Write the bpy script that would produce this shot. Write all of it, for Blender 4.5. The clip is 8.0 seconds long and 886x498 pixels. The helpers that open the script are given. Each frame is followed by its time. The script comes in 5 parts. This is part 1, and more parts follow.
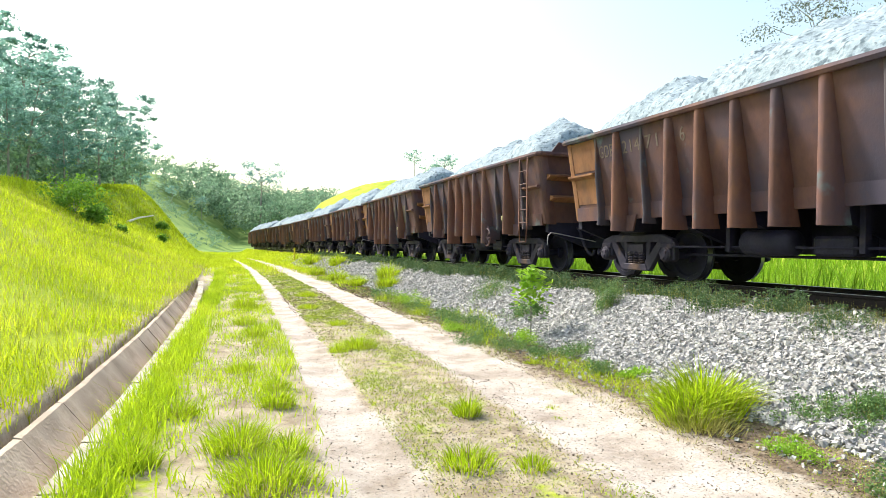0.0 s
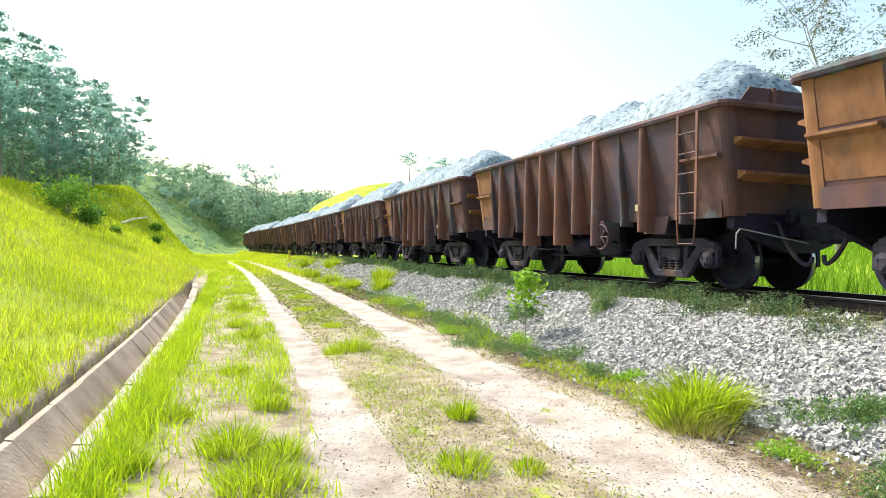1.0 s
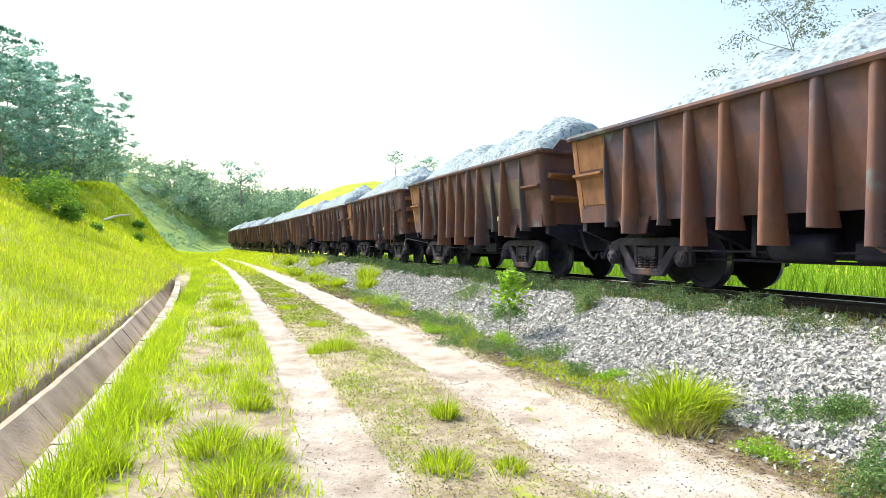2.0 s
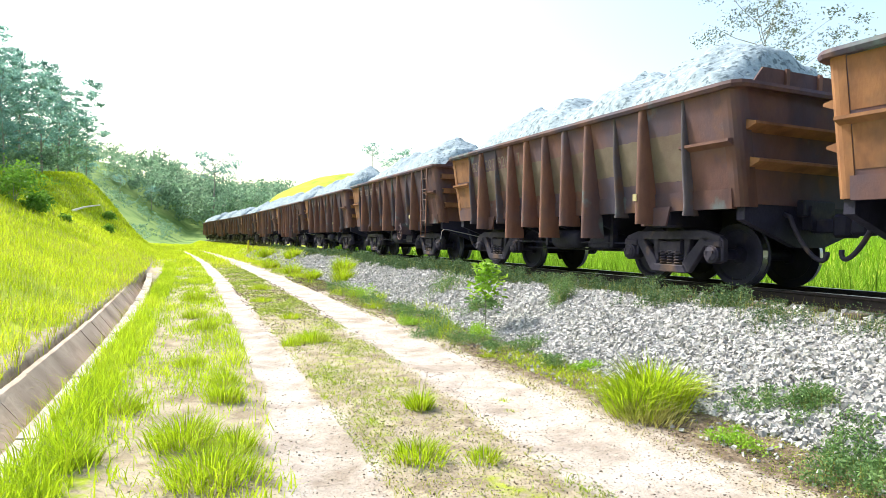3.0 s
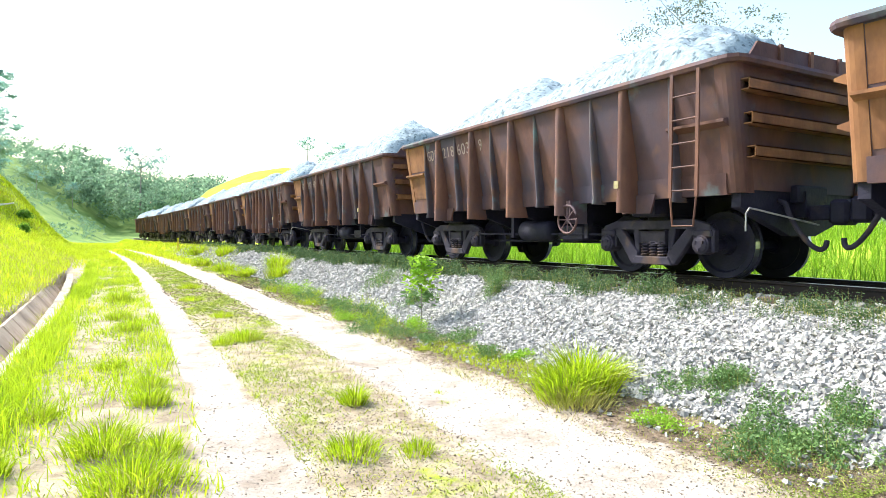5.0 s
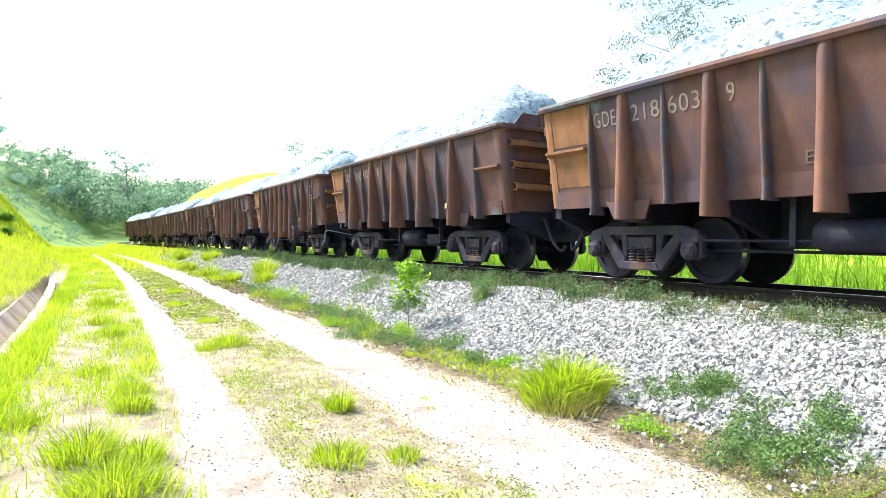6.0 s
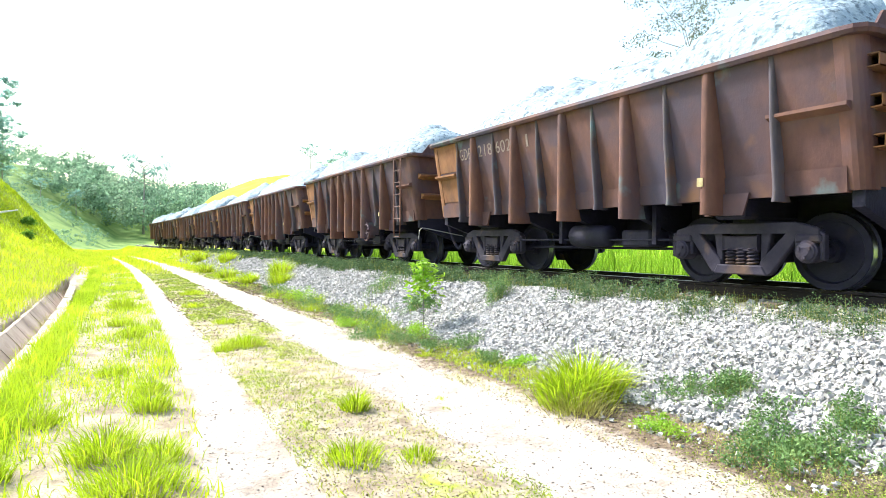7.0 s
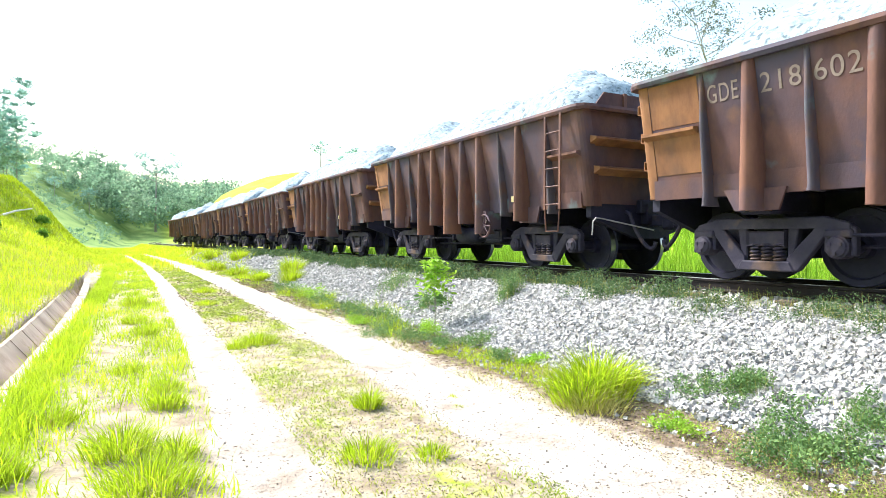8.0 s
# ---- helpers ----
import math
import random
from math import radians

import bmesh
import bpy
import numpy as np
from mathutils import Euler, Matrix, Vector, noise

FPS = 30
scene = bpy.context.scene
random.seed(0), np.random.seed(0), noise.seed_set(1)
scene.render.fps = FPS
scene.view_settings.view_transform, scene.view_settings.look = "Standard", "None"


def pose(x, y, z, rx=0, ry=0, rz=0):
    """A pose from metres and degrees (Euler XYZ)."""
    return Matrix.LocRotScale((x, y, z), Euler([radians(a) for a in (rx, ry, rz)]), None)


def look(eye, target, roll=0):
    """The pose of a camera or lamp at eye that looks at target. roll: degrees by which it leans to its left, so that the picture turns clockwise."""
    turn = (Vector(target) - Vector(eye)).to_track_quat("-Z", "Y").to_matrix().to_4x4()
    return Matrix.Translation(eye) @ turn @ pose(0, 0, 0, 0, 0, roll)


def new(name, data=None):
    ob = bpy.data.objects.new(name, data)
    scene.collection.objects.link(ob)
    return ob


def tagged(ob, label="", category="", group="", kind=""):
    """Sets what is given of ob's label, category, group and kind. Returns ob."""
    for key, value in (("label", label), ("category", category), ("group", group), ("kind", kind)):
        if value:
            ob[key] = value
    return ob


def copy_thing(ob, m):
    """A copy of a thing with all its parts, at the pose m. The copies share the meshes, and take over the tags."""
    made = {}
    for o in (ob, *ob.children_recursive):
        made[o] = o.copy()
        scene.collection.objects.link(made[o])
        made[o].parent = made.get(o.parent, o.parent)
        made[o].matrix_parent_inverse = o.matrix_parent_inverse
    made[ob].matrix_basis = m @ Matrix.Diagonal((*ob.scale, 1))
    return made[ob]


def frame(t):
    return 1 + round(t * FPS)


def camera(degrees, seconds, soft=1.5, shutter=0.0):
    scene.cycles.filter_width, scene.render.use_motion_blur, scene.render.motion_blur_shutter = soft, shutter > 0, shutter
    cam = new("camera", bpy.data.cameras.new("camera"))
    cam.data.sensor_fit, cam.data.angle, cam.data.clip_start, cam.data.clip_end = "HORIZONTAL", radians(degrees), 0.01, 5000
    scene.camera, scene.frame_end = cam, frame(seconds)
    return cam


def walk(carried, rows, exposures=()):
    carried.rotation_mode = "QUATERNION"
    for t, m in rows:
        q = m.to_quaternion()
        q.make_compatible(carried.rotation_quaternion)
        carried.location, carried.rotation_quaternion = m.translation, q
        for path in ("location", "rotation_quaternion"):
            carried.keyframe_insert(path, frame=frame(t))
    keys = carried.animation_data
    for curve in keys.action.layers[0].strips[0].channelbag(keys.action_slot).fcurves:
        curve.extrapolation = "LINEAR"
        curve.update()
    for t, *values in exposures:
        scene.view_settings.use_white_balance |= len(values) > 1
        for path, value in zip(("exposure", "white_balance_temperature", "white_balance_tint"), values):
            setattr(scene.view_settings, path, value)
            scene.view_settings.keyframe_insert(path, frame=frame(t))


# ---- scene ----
cam = camera(70.5, 8.0, soft=0.8)
# seconds, turn to the right, tilt down, lean, and the eye's place in the hand
PATH = [
    (0.0, 16.76, 0.34, 0.65, -0.050, -0.000, 1.430), (0.5, 17.45, -0.16, 0.87, -0.054, 0.004, 1.430), (1.0, 17.21, 0.09, 0.86, -0.049, 0.008, 1.426),
    (1.5, 17.74, -0.02, 0.97, -0.043, -0.000, 1.430), (3.0, 20.66, 0.78, 1.32, -0.020, 0.010, 1.417), (3.5, 22.04, 0.73, 1.09, -0.011, 0.005, 1.419),
    (4.0, 22.98, 1.45, 0.92, 0.009, 0.001, 1.417), (4.5, 24.77, 1.54, 0.51, 0.031, -0.005, 1.411), (6.0, 27.37, 0.70, 0.73, 0.043, -0.003, 1.408),
    (6.5, 26.03, 1.01, 0.15, 0.052, -0.004, 1.413), (7.0, 26.01, 0.65, 0.35, 0.048, -0.008, 1.402), (7.5, 25.62, 1.02, 0.35, 0.035, -0.006, 1.411),
    (8.0, 25.10, 0.92, 0.19, 0.031, 0.005, 1.409),
]
walk(cam, [(t, pose(ex, ey, ez, 90 - p, 0, -y) @ pose(0, 0, 0, 0, 0, r)) for t, y, p, r, ex, ey, ez in PATH],
     exposures=[(0.0, 0.9, 6400, 8), (1.5, 0.9, 6400, 8), (3.5, 1.08, 6250, 8), (4.5, 1.2, 6150, 8), (6.5, 1.38, 6050, 9), (8.0, 1.4, 6050, 9)])

# ---- light: high hazy sun under a bright sky ----
SUN_EL, SUN_AZ = 46.0, 33.0   # elevation, and the compass turn from +Y towards -X
world = bpy.data.worlds.new("world")
scene.world = world
world.use_nodes = True
wn = world.node_tree.nodes
sky = wn.new("ShaderNodeTexSky")
sky.sky_type = "NISHITA"
sky.sun_disc = False
sky.sun_elevation = radians(SUN_EL)
sky.sun_rotation = radians(-SUN_AZ)
sky.air_density, sky.dust_density, sky.ozone_density = 1.4, 3.0, 0.0
wn["Background"].inputs["Strength"].default_value = 0.15
world.node_tree.links.new(sky.outputs["Color"], wn["Background"].inputs["Color"])
sun = new("sun", bpy.data.lights.new("sun", "SUN"))
sun.data.energy = 3.9
sun.data.angle = radians(8)
sun.data.color = (1.0, 0.95, 0.86)
_d = Vector((-math.sin(radians(SUN_AZ)) * math.cos(radians(SUN_EL)), math.cos(radians(SUN_AZ)) * math.cos(radians(SUN_EL)), math.sin(radians(SUN_EL))))
sun.matrix_world = look(_d * 60, (0, 0, 0))


# ---- materials ----
def material(name, stops, scale=6.0, detail=6.0, rough=0.85, metal=0.0, bump=0.3, bump_scale=None, stretch=(1, 1, 1),
             spread=0.0, by="object", trans=0.0, stain=None, stain_scale=1.0, stain_cut=(0.5, 0.7), spec=0.3, more=()):
    """A rough natural surface: colour ramp over noise, a second larger stain layer, bump, and a spread in value from piece to piece."""
    m = bpy.data.materials.new(name)
    m.use_nodes = True
    n, l = m.node_tree.nodes, m.node_tree.links
    b = n["Principled BSDF"]
    b.inputs["Roughness"].default_value = rough
    b.inputs["Metallic"].default_value = metal
    b.inputs["Specular IOR Level"].default_value = spec
    tc = n.new("ShaderNodeTexCoord")
    mp = n.new("ShaderNodeMapping")
    mp.inputs["Scale"].default_value = stretch
    l.new(tc.outputs["Object"], mp.inputs["Vector"])
    ns = n.new("ShaderNodeTexNoise")
    ns.inputs["Scale"].default_value = scale
    ns.inputs["Detail"].default_value = detail
    ns.inputs["Roughness"].default_value = 0.65
    l.new(mp.outputs["Vector"], ns.inputs["Vector"])
    ramp = n.new("ShaderNodeValToRGB")
    e = ramp.color_ramp.elements
    lo, hi = 0.32, 0.68
    for i, c in enumerate(stops):
        at = lo + (hi - lo) * i / max(1, len(stops) - 1)
        el = e[i] if i < 2 else e.new(at)
        el.position = at
        el.color = (*c, 1)
    l.new(ns.outputs["Fac"], ramp.inputs["Fac"])
    col = ramp.outputs["Color"]
    layers = ([(stain, stain_scale, stain_cut)] if stain else []) + list(more)
    for stain, stain_scale, stain_cut in layers:
        n2 = n.new("ShaderNodeTexNoise")
        n2.inputs["Scale"].default_value = stain_scale
        n2.inputs["Detail"].default_value = 5
        l.new(tc.outputs["Object"], n2.inputs["Vector"])
        mr = n.new("ShaderNodeMapRange")
        mr.inputs["From Min"].default_value, mr.inputs["From Max"].default_value = stain_cut
        l.new(n2.outputs["Fac"], mr.inputs["Value"])
        mx = n.new("ShaderNodeMix")
        mx.data_type = "RGBA"
        l.new(mr.outputs["Result"], mx.inputs["Factor"])
        l.new(col, mx.inputs[6])
        mx.inputs[7].default_value = (*stain, 1)
        col = mx.outputs[2]
    if spread:
        if by == "object":
            src = n.new("ShaderNodeObjectInfo").outputs["Random"]
        else:
            src = n.new("ShaderNodeNewGeometry").outputs["Random Per Island"]
        mr = n.new("ShaderNodeMapRange")
        mr.inputs["To Min"].default_value, mr.inputs["To Max"].default_value = 1 - spread, 1 + spread
        l.new(src, mr.inputs["Value"])
        hs = n.new("ShaderNodeHueSaturation")
        l.new(mr.outputs["Result"], hs.inputs["Value"])
        l.new(col, hs.inputs["Color"])
        col = hs.outputs["Color"]
    l.new(col, b.inputs["Base Color"])
    if bump:
        n3 = n.new("ShaderNodeTexNoise")
        n3.inputs["Scale"].default_value = bump_scale or scale * 4
        n3.inputs["Detail"].default_value = 4
        l.new(mp.outputs["Vector"], n3.inputs["Vector"])
        bp = n.new("ShaderNodeBump")
        bp.inputs["Strength"].default_value = bump
        bp.inputs["Distance"].default_value = 0.02
        l.new(n3.outputs["Fac"], bp.inputs["Height"])
        l.new(bp.outputs["Normal"], b.inputs["Normal"])
    if trans:
        tr = n.new("ShaderNodeBsdfTranslucent")
        l.new(col, tr.inputs["Color"])
        ms = n.new("ShaderNodeMixShader")
        ms.inputs["Fac"].default_value = trans
        l.new(b.outputs["BSDF"], ms.inputs[1])
        l.new(tr.outputs["BSDF"], ms.inputs[2])
        l.new(ms.outputs["Shader"], n["Material Output"].inputs["Surface"])
    return m


# blue of sky-veiled shade is mixed into the brown and its purple stain
M_RUST = material("rusted_brown_paint", [(0.059, 0.029, 0.031), (0.107, 0.052, 0.046), (0.166, 0.081, 0.06)], 1.3, 5, 0.75, 0.0, 0.12, 40,
                  (1, 1, 0.55), stain=(0.062, 0.052, 0.08), stain_scale=0.9, stain_cut=(0.42, 0.66), spread=0.12,
                  more=[((0.1, 0.13, 0.14), 1.7, (0.66, 0.74)), ((0.15, 0.075, 0.04), 2.4, (0.58, 0.8))])
M_RUST_RIB = material("rusted_rib", [(0.08, 0.037, 0.031), (0.138, 0.063, 0.046), (0.196, 0.09, 0.058)], 1.8, 5, 0.72, 0.0, 0.12, 40,
                      (1, 1, 0.4), stain=(0.07, 0.055, 0.078), stain_scale=1.1, stain_cut=(0.5, 0.75), spread=0.15, more=[((0.1, 0.13, 0.14), 1.3, (0.66, 0.72))])
# orange rust of the end beams; also stands for sun on far bays
M_RUST_AND_SUN = material("orange_rust_and_sun", [(0.12, 0.052, 0.027), (0.22, 0.1, 0.045), (0.29, 0.14, 0.06)], 2.2, 5, 0.8, 0.0, 0.12, 40,
                         (1, 1, 0.4), stain=(0.08, 0.05, 0.04), stain_scale=1.4, spread=0.1)
M_SLATE = material("slate_painted_steel", [(0.042, 0.038, 0.055), (0.066, 0.056, 0.074), (0.095, 0.076, 0.082)], 1.6, 5, 0.7, 0.0, 0.1, 40, (1, 1, 0.4),
                   stain=(0.12, 0.06, 0.035), stain_scale=2.0, stain_cut=(0.52, 0.7), spread=0.15, more=[((0.09, 0.14, 0.16), 1.2, (0.6, 0.7))])
# colour darkened for the shade below the wagons, blued for sky glare
M_GREASE_SHADE = material("greasy_shaded_steel", [(0.009, 0.009, 0.024), (0.014, 0.013, 0.033), (0.022, 0.02, 0.044)], 5, 6, 0.65, 0.0, 0.3, 25, stain=(0.06, 0.042, 0.036), stain_scale=2.2, stain_cut=(0.62, 0.78), spec=0.3)
# underbody shade and blue glare are mixed into this steel too
M_CAST = material("cast_steel_dusty", [(0.017, 0.015, 0.033), (0.03, 0.026, 0.047), (0.048, 0.039, 0.058)], 4, 6, 0.7, 0.0, 0.3, 22, stain=(0.16, 0.095, 0.06), stain_scale=2.5, stain_cut=(0.57, 0.76))
M_TREAD = material("polished_tread", [(0.35, 0.34, 0.34), (0.5, 0.5, 0.5)], 8, 3, 0.3, 1.0, 0.05)
M_ORE = material("grey_ore_fines", [(0.16, 0.21, 0.24), (0.28, 0.345, 0.385), (0.36, 0.43, 0.475)], 9, 12, 0.95, 0.0, 1.0, 22, stain=(0.1, 0.135, 0.16), stain_scale=11.0, stain_cut=(0.54, 0.64))
M_LETTER = material("faded_letter_paint", [(0.1, 0.075, 0.06), (0.17, 0.135, 0.11)], 9, 5, 0.8, 0, 0.1)
M_LETTER2 = material("letter_paint", [(0.18, 0.14, 0.12), (0.27, 0.215, 0.19)], 9, 5, 0.8, 0, 0.1)
M_PATCH = material("old_pale_repaint", [(0.105, 0.08, 0.06), (0.165, 0.135, 0.1)], 2.5, 8, 0.8, 0, 0.1, 40, stain=(0.09, 0.055, 0.042), stain_scale=1.3, stain_cut=(0.45, 0.7))
M_LEVER = material("bare_steel_rod", [(0.3, 0.29, 0.28), (0.45, 0.44, 0.43)], 9, 4, 0.5, 0.6, 0.1)
M_RAIL = material("rail_side", [(0.014, 0.012, 0.014), (0.03, 0.022, 0.022)], 6, 5, 0.7, 0.3, 0.2)
M_RAILTOP = material("rail_running_top", [(0.4, 0.4, 0.41), (0.55, 0.55, 0.56)], 3, 3, 0.3, 1.0, 0.03, stretch=(1, 0.1, 1))
M_SLEEPER = material("sleeper", [(0.06, 0.045, 0.035), (0.11, 0.085, 0.065)], 6, 6, 0.9, 0, 0.5)
M_STONE = material("ballast_stone", [(0.24, 0.232, 0.222), (0.385, 0.375, 0.36), (0.5, 0.488, 0.472)], 12, 5, 0.9, 0, 0.4, 30, spread=0.38, by="island")
M_STONE1 = material("ballast_stone_single", [(0.24, 0.232, 0.222), (0.385, 0.375, 0.36), (0.5, 0.488, 0.472)], 12, 5, 0.9, 0, 0.4, 30, spread=0.35)
M_CONCRETE = material("weathered_concrete", [(0.3, 0.235, 0.175), (0.43, 0.345, 0.265), (0.53, 0.445, 0.35)], 2.4, 9, 0.92, 0, 0.5, 30, stain=(0.17, 0.125, 0.09), stain_scale=1.2, spread=0.08)
M_CEMENT = material("pale_cement_lip", [(0.3, 0.26, 0.21), (0.4, 0.36, 0.3), (0.48, 0.44, 0.38)], 3.0, 9, 0.92, 0, 0.5, 30, stain=(0.24, 0.2, 0.15), stain_scale=1.6)
M_BLADE = material("grass_blade", [(0.26, 0.38, 0.01), (0.39, 0.52, 0.016), (0.52, 0.6, 0.04)], 0.5, 4, 0.65, 0, 0, spread=0.3, by="island", trans=0.55)
M_BANK = material("bank_blade", [(0.32, 0.41, 0.012), (0.44, 0.53, 0.018), (0.56, 0.6, 0.04)], 0.35, 5, 0.65, 0, 0, spread=0.3, by="island", trans=0.55)
M_FIELD = material("field_blade", [(0.13, 0.26, 0.01), (0.2, 0.36, 0.016), (0.3, 0.44, 0.03)], 0.5, 4, 0.65, 0, 0, spread=0.35, by="island", trans=0.5)
M_BLADE_DRY = material("grass_blade_dry", [(0.28, 0.32, 0.05), (0.4, 0.4, 0.09), (0.46, 0.4, 0.16)], 0.6, 4, 0.7, 0, 0, spread=0.3, by="island", trans=0.35)
M_WEED = material("weed_leaf", [(0.08, 0.16, 0.05), (0.14, 0.245, 0.075), (0.22, 0.33, 0.11)], 1.5, 4, 0.65, 0, 0, spread=0.3, by="island", trans=0.3)
# darker copy of weed_leaf: the train's shade put into the leaves
M_WEED_SHADED = material("shaded_weed_leaf", [(0.05, 0.1, 0.04), (0.085, 0.15, 0.055), (0.13, 0.2, 0.08)], 1.5, 4, 0.65, 0, 0, spread=0.3, by="island", trans=0.25)
M_SHRUB = material("shrub_leaf", [(0.11, 0.24, 0.025), (0.17, 0.33, 0.035), (0.24, 0.4, 0.05)], 1.5, 4, 0.6, 0, 0, spread=0.3, by="island", trans=0.4)
M_LITTER = material("dry_litter", [(0.1, 0.07, 0.045), (0.2, 0.15, 0.1)], 3, 3, 0.9, 0, 0, spread=0.4, by="island")
M_GROUND_LEAF = material("creeping_leaf", [(0.18, 0.25, 0.035), (0.28, 0.36, 0.06), (0.4, 0.44, 0.12)], 1.2, 5, 0.7, 0, 0, spread=0.4, by="island", trans=0.3)
M_SAPLING = material("young_leaf", [(0.22, 0.42, 0.03), (0.34, 0.52, 0.05)], 3, 3, 0.6, 0, 0, spread=0.2, by="island", trans=0.45)
# gum leaves' own blue-green, paled so the colour carries the haze
M_LEAF_HAZE = material("hazed_gum_leaf", [(0.11, 0.24, 0.2), (0.19, 0.35, 0.3), (0.28, 0.45, 0.39)], 0.4, 4, 0.5, 0, 0, spread=0.35, by="island", trans=0.62)
# paled likewise: distance haze is in the leaf colour
M_LEAF2_HAZE = material("hazed_forest_leaf", [(0.14, 0.24, 0.15), (0.2, 0.32, 0.2), (0.28, 0.39, 0.25)], 0.08, 4, 0.6, 0, 0, spread=0.35, by="island", trans=0.62)
M_GREYLEAF = material("grey_green_leaf", [(0.08, 0.1, 0.075), (0.13, 0.16, 0.12), (0.19, 0.22, 0.17)], 0.4, 4, 0.6, 0, 0, spread=0.35, by="island", trans=0.4)
M_BARK = material("pale_bark", [(0.14, 0.13, 0.11), (0.25, 0.24, 0.21), (0.36, 0.34, 0.3)], 4, 6, 0.9, 0, 0.4, stretch=(1, 1, 0.2))


def ground_material():
    """Earth, dust ruts and turf, told apart by painted weights of the sheet: red channel bare track, green channel turf, blue ballast bed."""
    m = bpy.data.materials.new("ground_cover")
    m.use_nodes = True
    n, l = m.node_tree.nodes, m.node_tree.links
    b = n["Principled BSDF"]
    b.inputs["Roughness"].default_value = 0.95
    b.inputs["Specular IOR Level"].default_value = 0.15
    tc = n.new("ShaderNodeTexCoord")

    def nz(scale, detail=6):
        t = n.new("ShaderNodeTexNoise")
        t.inputs["Scale"].default_value = scale
        t.inputs["Detail"].default_value = detail
        t.inputs["Roughness"].default_value = 0.65
        l.new(tc.outputs["Object"], t.inputs["Vector"])
        return t.outputs["Fac"]

    def ramp(src, stops, lo=0.35, hi=0.65):
        r = n.new("ShaderNodeValToRGB")
        e = r.color_ramp.elements
        for i, c in enumerate(stops):
            at = lo + (hi - lo) * i / (len(stops) - 1)
            el = e[i] if i < 2 else e.new(at)
            el.position, el.color = at, (*c, 1)
        l.new(src, r.inputs["Fac"])
        return r.outputs["Color"]

    def mix(f, a, c):
        x = n.new("ShaderNodeMix")
        x.data_type = "RGBA"
        l.new(f, x.inputs["Factor"])
        l.new(a, x.inputs[6])
        l.new(c, x.inputs[7])
        return x.outputs[2]

    att = n.new("ShaderNodeVertexColor")
    att.layer_name = "cover"
    sep = n.new("ShaderNodeSeparateColor")
    l.new(att.outputs["Color"], sep.inputs["Color"])
    soil = ramp(nz(3.3, 10), [(0.25, 0.2, 0.135), (0.37, 0.31, 0.22), (0.46, 0.4, 0.3)])
    dust = ramp(nz(1.7, 12), [(0.3, 0.25, 0.2), (0.45, 0.395, 0.34), (0.55, 0.5, 0.45)])
    turf = ramp(nz(0.35, 10), [(0.2, 0.27, 0.015), (0.3, 0.37, 0.024), (0.38, 0.42, 0.05)])
    stone = ramp(nz(14, 4), [(0.12, 0.115, 0.11), (0.28, 0.27, 0.26), (0.42, 0.41, 0.4)])

    def ragged(weight, scale, amount):
        """Breaks a soft weight into ragged patches."""
        ad = n.new("ShaderNodeMath")
        ad.operation = "MULTIPLY_ADD"
        l.new(nz(scale, 8), ad.inputs[0])
        ad.inputs[1].default_value = amount
        l.new(weight, ad.inputs[2])
        mr = n.new("ShaderNodeMapRange")
        mr.inputs["From Min"].default_value = 0.36 + amount * 0.5
        mr.inputs["From Max"].default_value = 0.64 + amount * 0.5
        l.new(ad.outputs[0], mr.inputs["Value"])
        return mr.outputs["Result"]

    pasture = ramp(nz(0.12, 10), [(0.08, 0.15, 0.035), (0.15, 0.24, 0.06), (0.24, 0.32, 0.09)])
    edge = n.new("ShaderNodeVertexColor")
    edge.layer_name = "edge"
    part_of = n.new("ShaderNodeSeparateColor")
    l.new(edge.outputs["Color"], part_of.inputs["Color"])
    humus = ramp(nz(9, 8), [(0.09, 0.065, 0.045), (0.17, 0.125, 0.085), (0.28, 0.22, 0.16)])
    turf = mix(att.outputs["Alpha"], turf, pasture)
    col = mix(ragged(sep.outputs["Red"], 4.0, 0.8), soil, dust)
    # grit: dark specks and pale grains
    grit = ramp(nz(85, 3), [(0.1, 0.08, 0.06), (0.22, 0.18, 0.14)])
    speck = n.new("ShaderNodeMapRange")
    speck.inputs["From Min"].default_value, speck.inputs["From Max"].default_value = 0.56, 0.66
    speck.inputs["To Max"].default_value = 0.75
    l.new(nz(48, 5), speck.inputs["Value"])
    col = mix(speck.outputs["Result"], col, grit)
    col = mix(ragged(part_of.outputs["Red"], 6.0, 1.2), col, humus)
    col = mix(ragged(sep.outputs["Green"], 7.0, 1.3), col, turf)
    col = mix(sep.outputs["Blue"], col, stone)
    l.new(col, b.inputs["Base Color"])
    bp = n.new("ShaderNodeBump")
    bp.inputs["Strength"].default_value = 0.8
    bp.inputs["Distance"].default_value = 0.03
    l.new(nz(26, 10), bp.inputs["Height"])
    l.new(bp.outputs["Normal"], b.inputs["Normal"])
    return m


M_GROUND = ground_material()


# ---- mesh helpers ----
def obj_of(name, verts, faces, mat, parent=None, smooth=False):
    me = bpy.data.meshes.new(name)
    me.from_pydata([tuple(v) for v in verts], [], [tuple(f) for f in faces])
    me.materials.append(mat)
    if smooth:
        me.polygons.foreach_set("use_smooth", [True] * len(me.polygons))
    me.update()
    ob = new(name, me)
    if parent:
        ob.parent = parent
    return ob


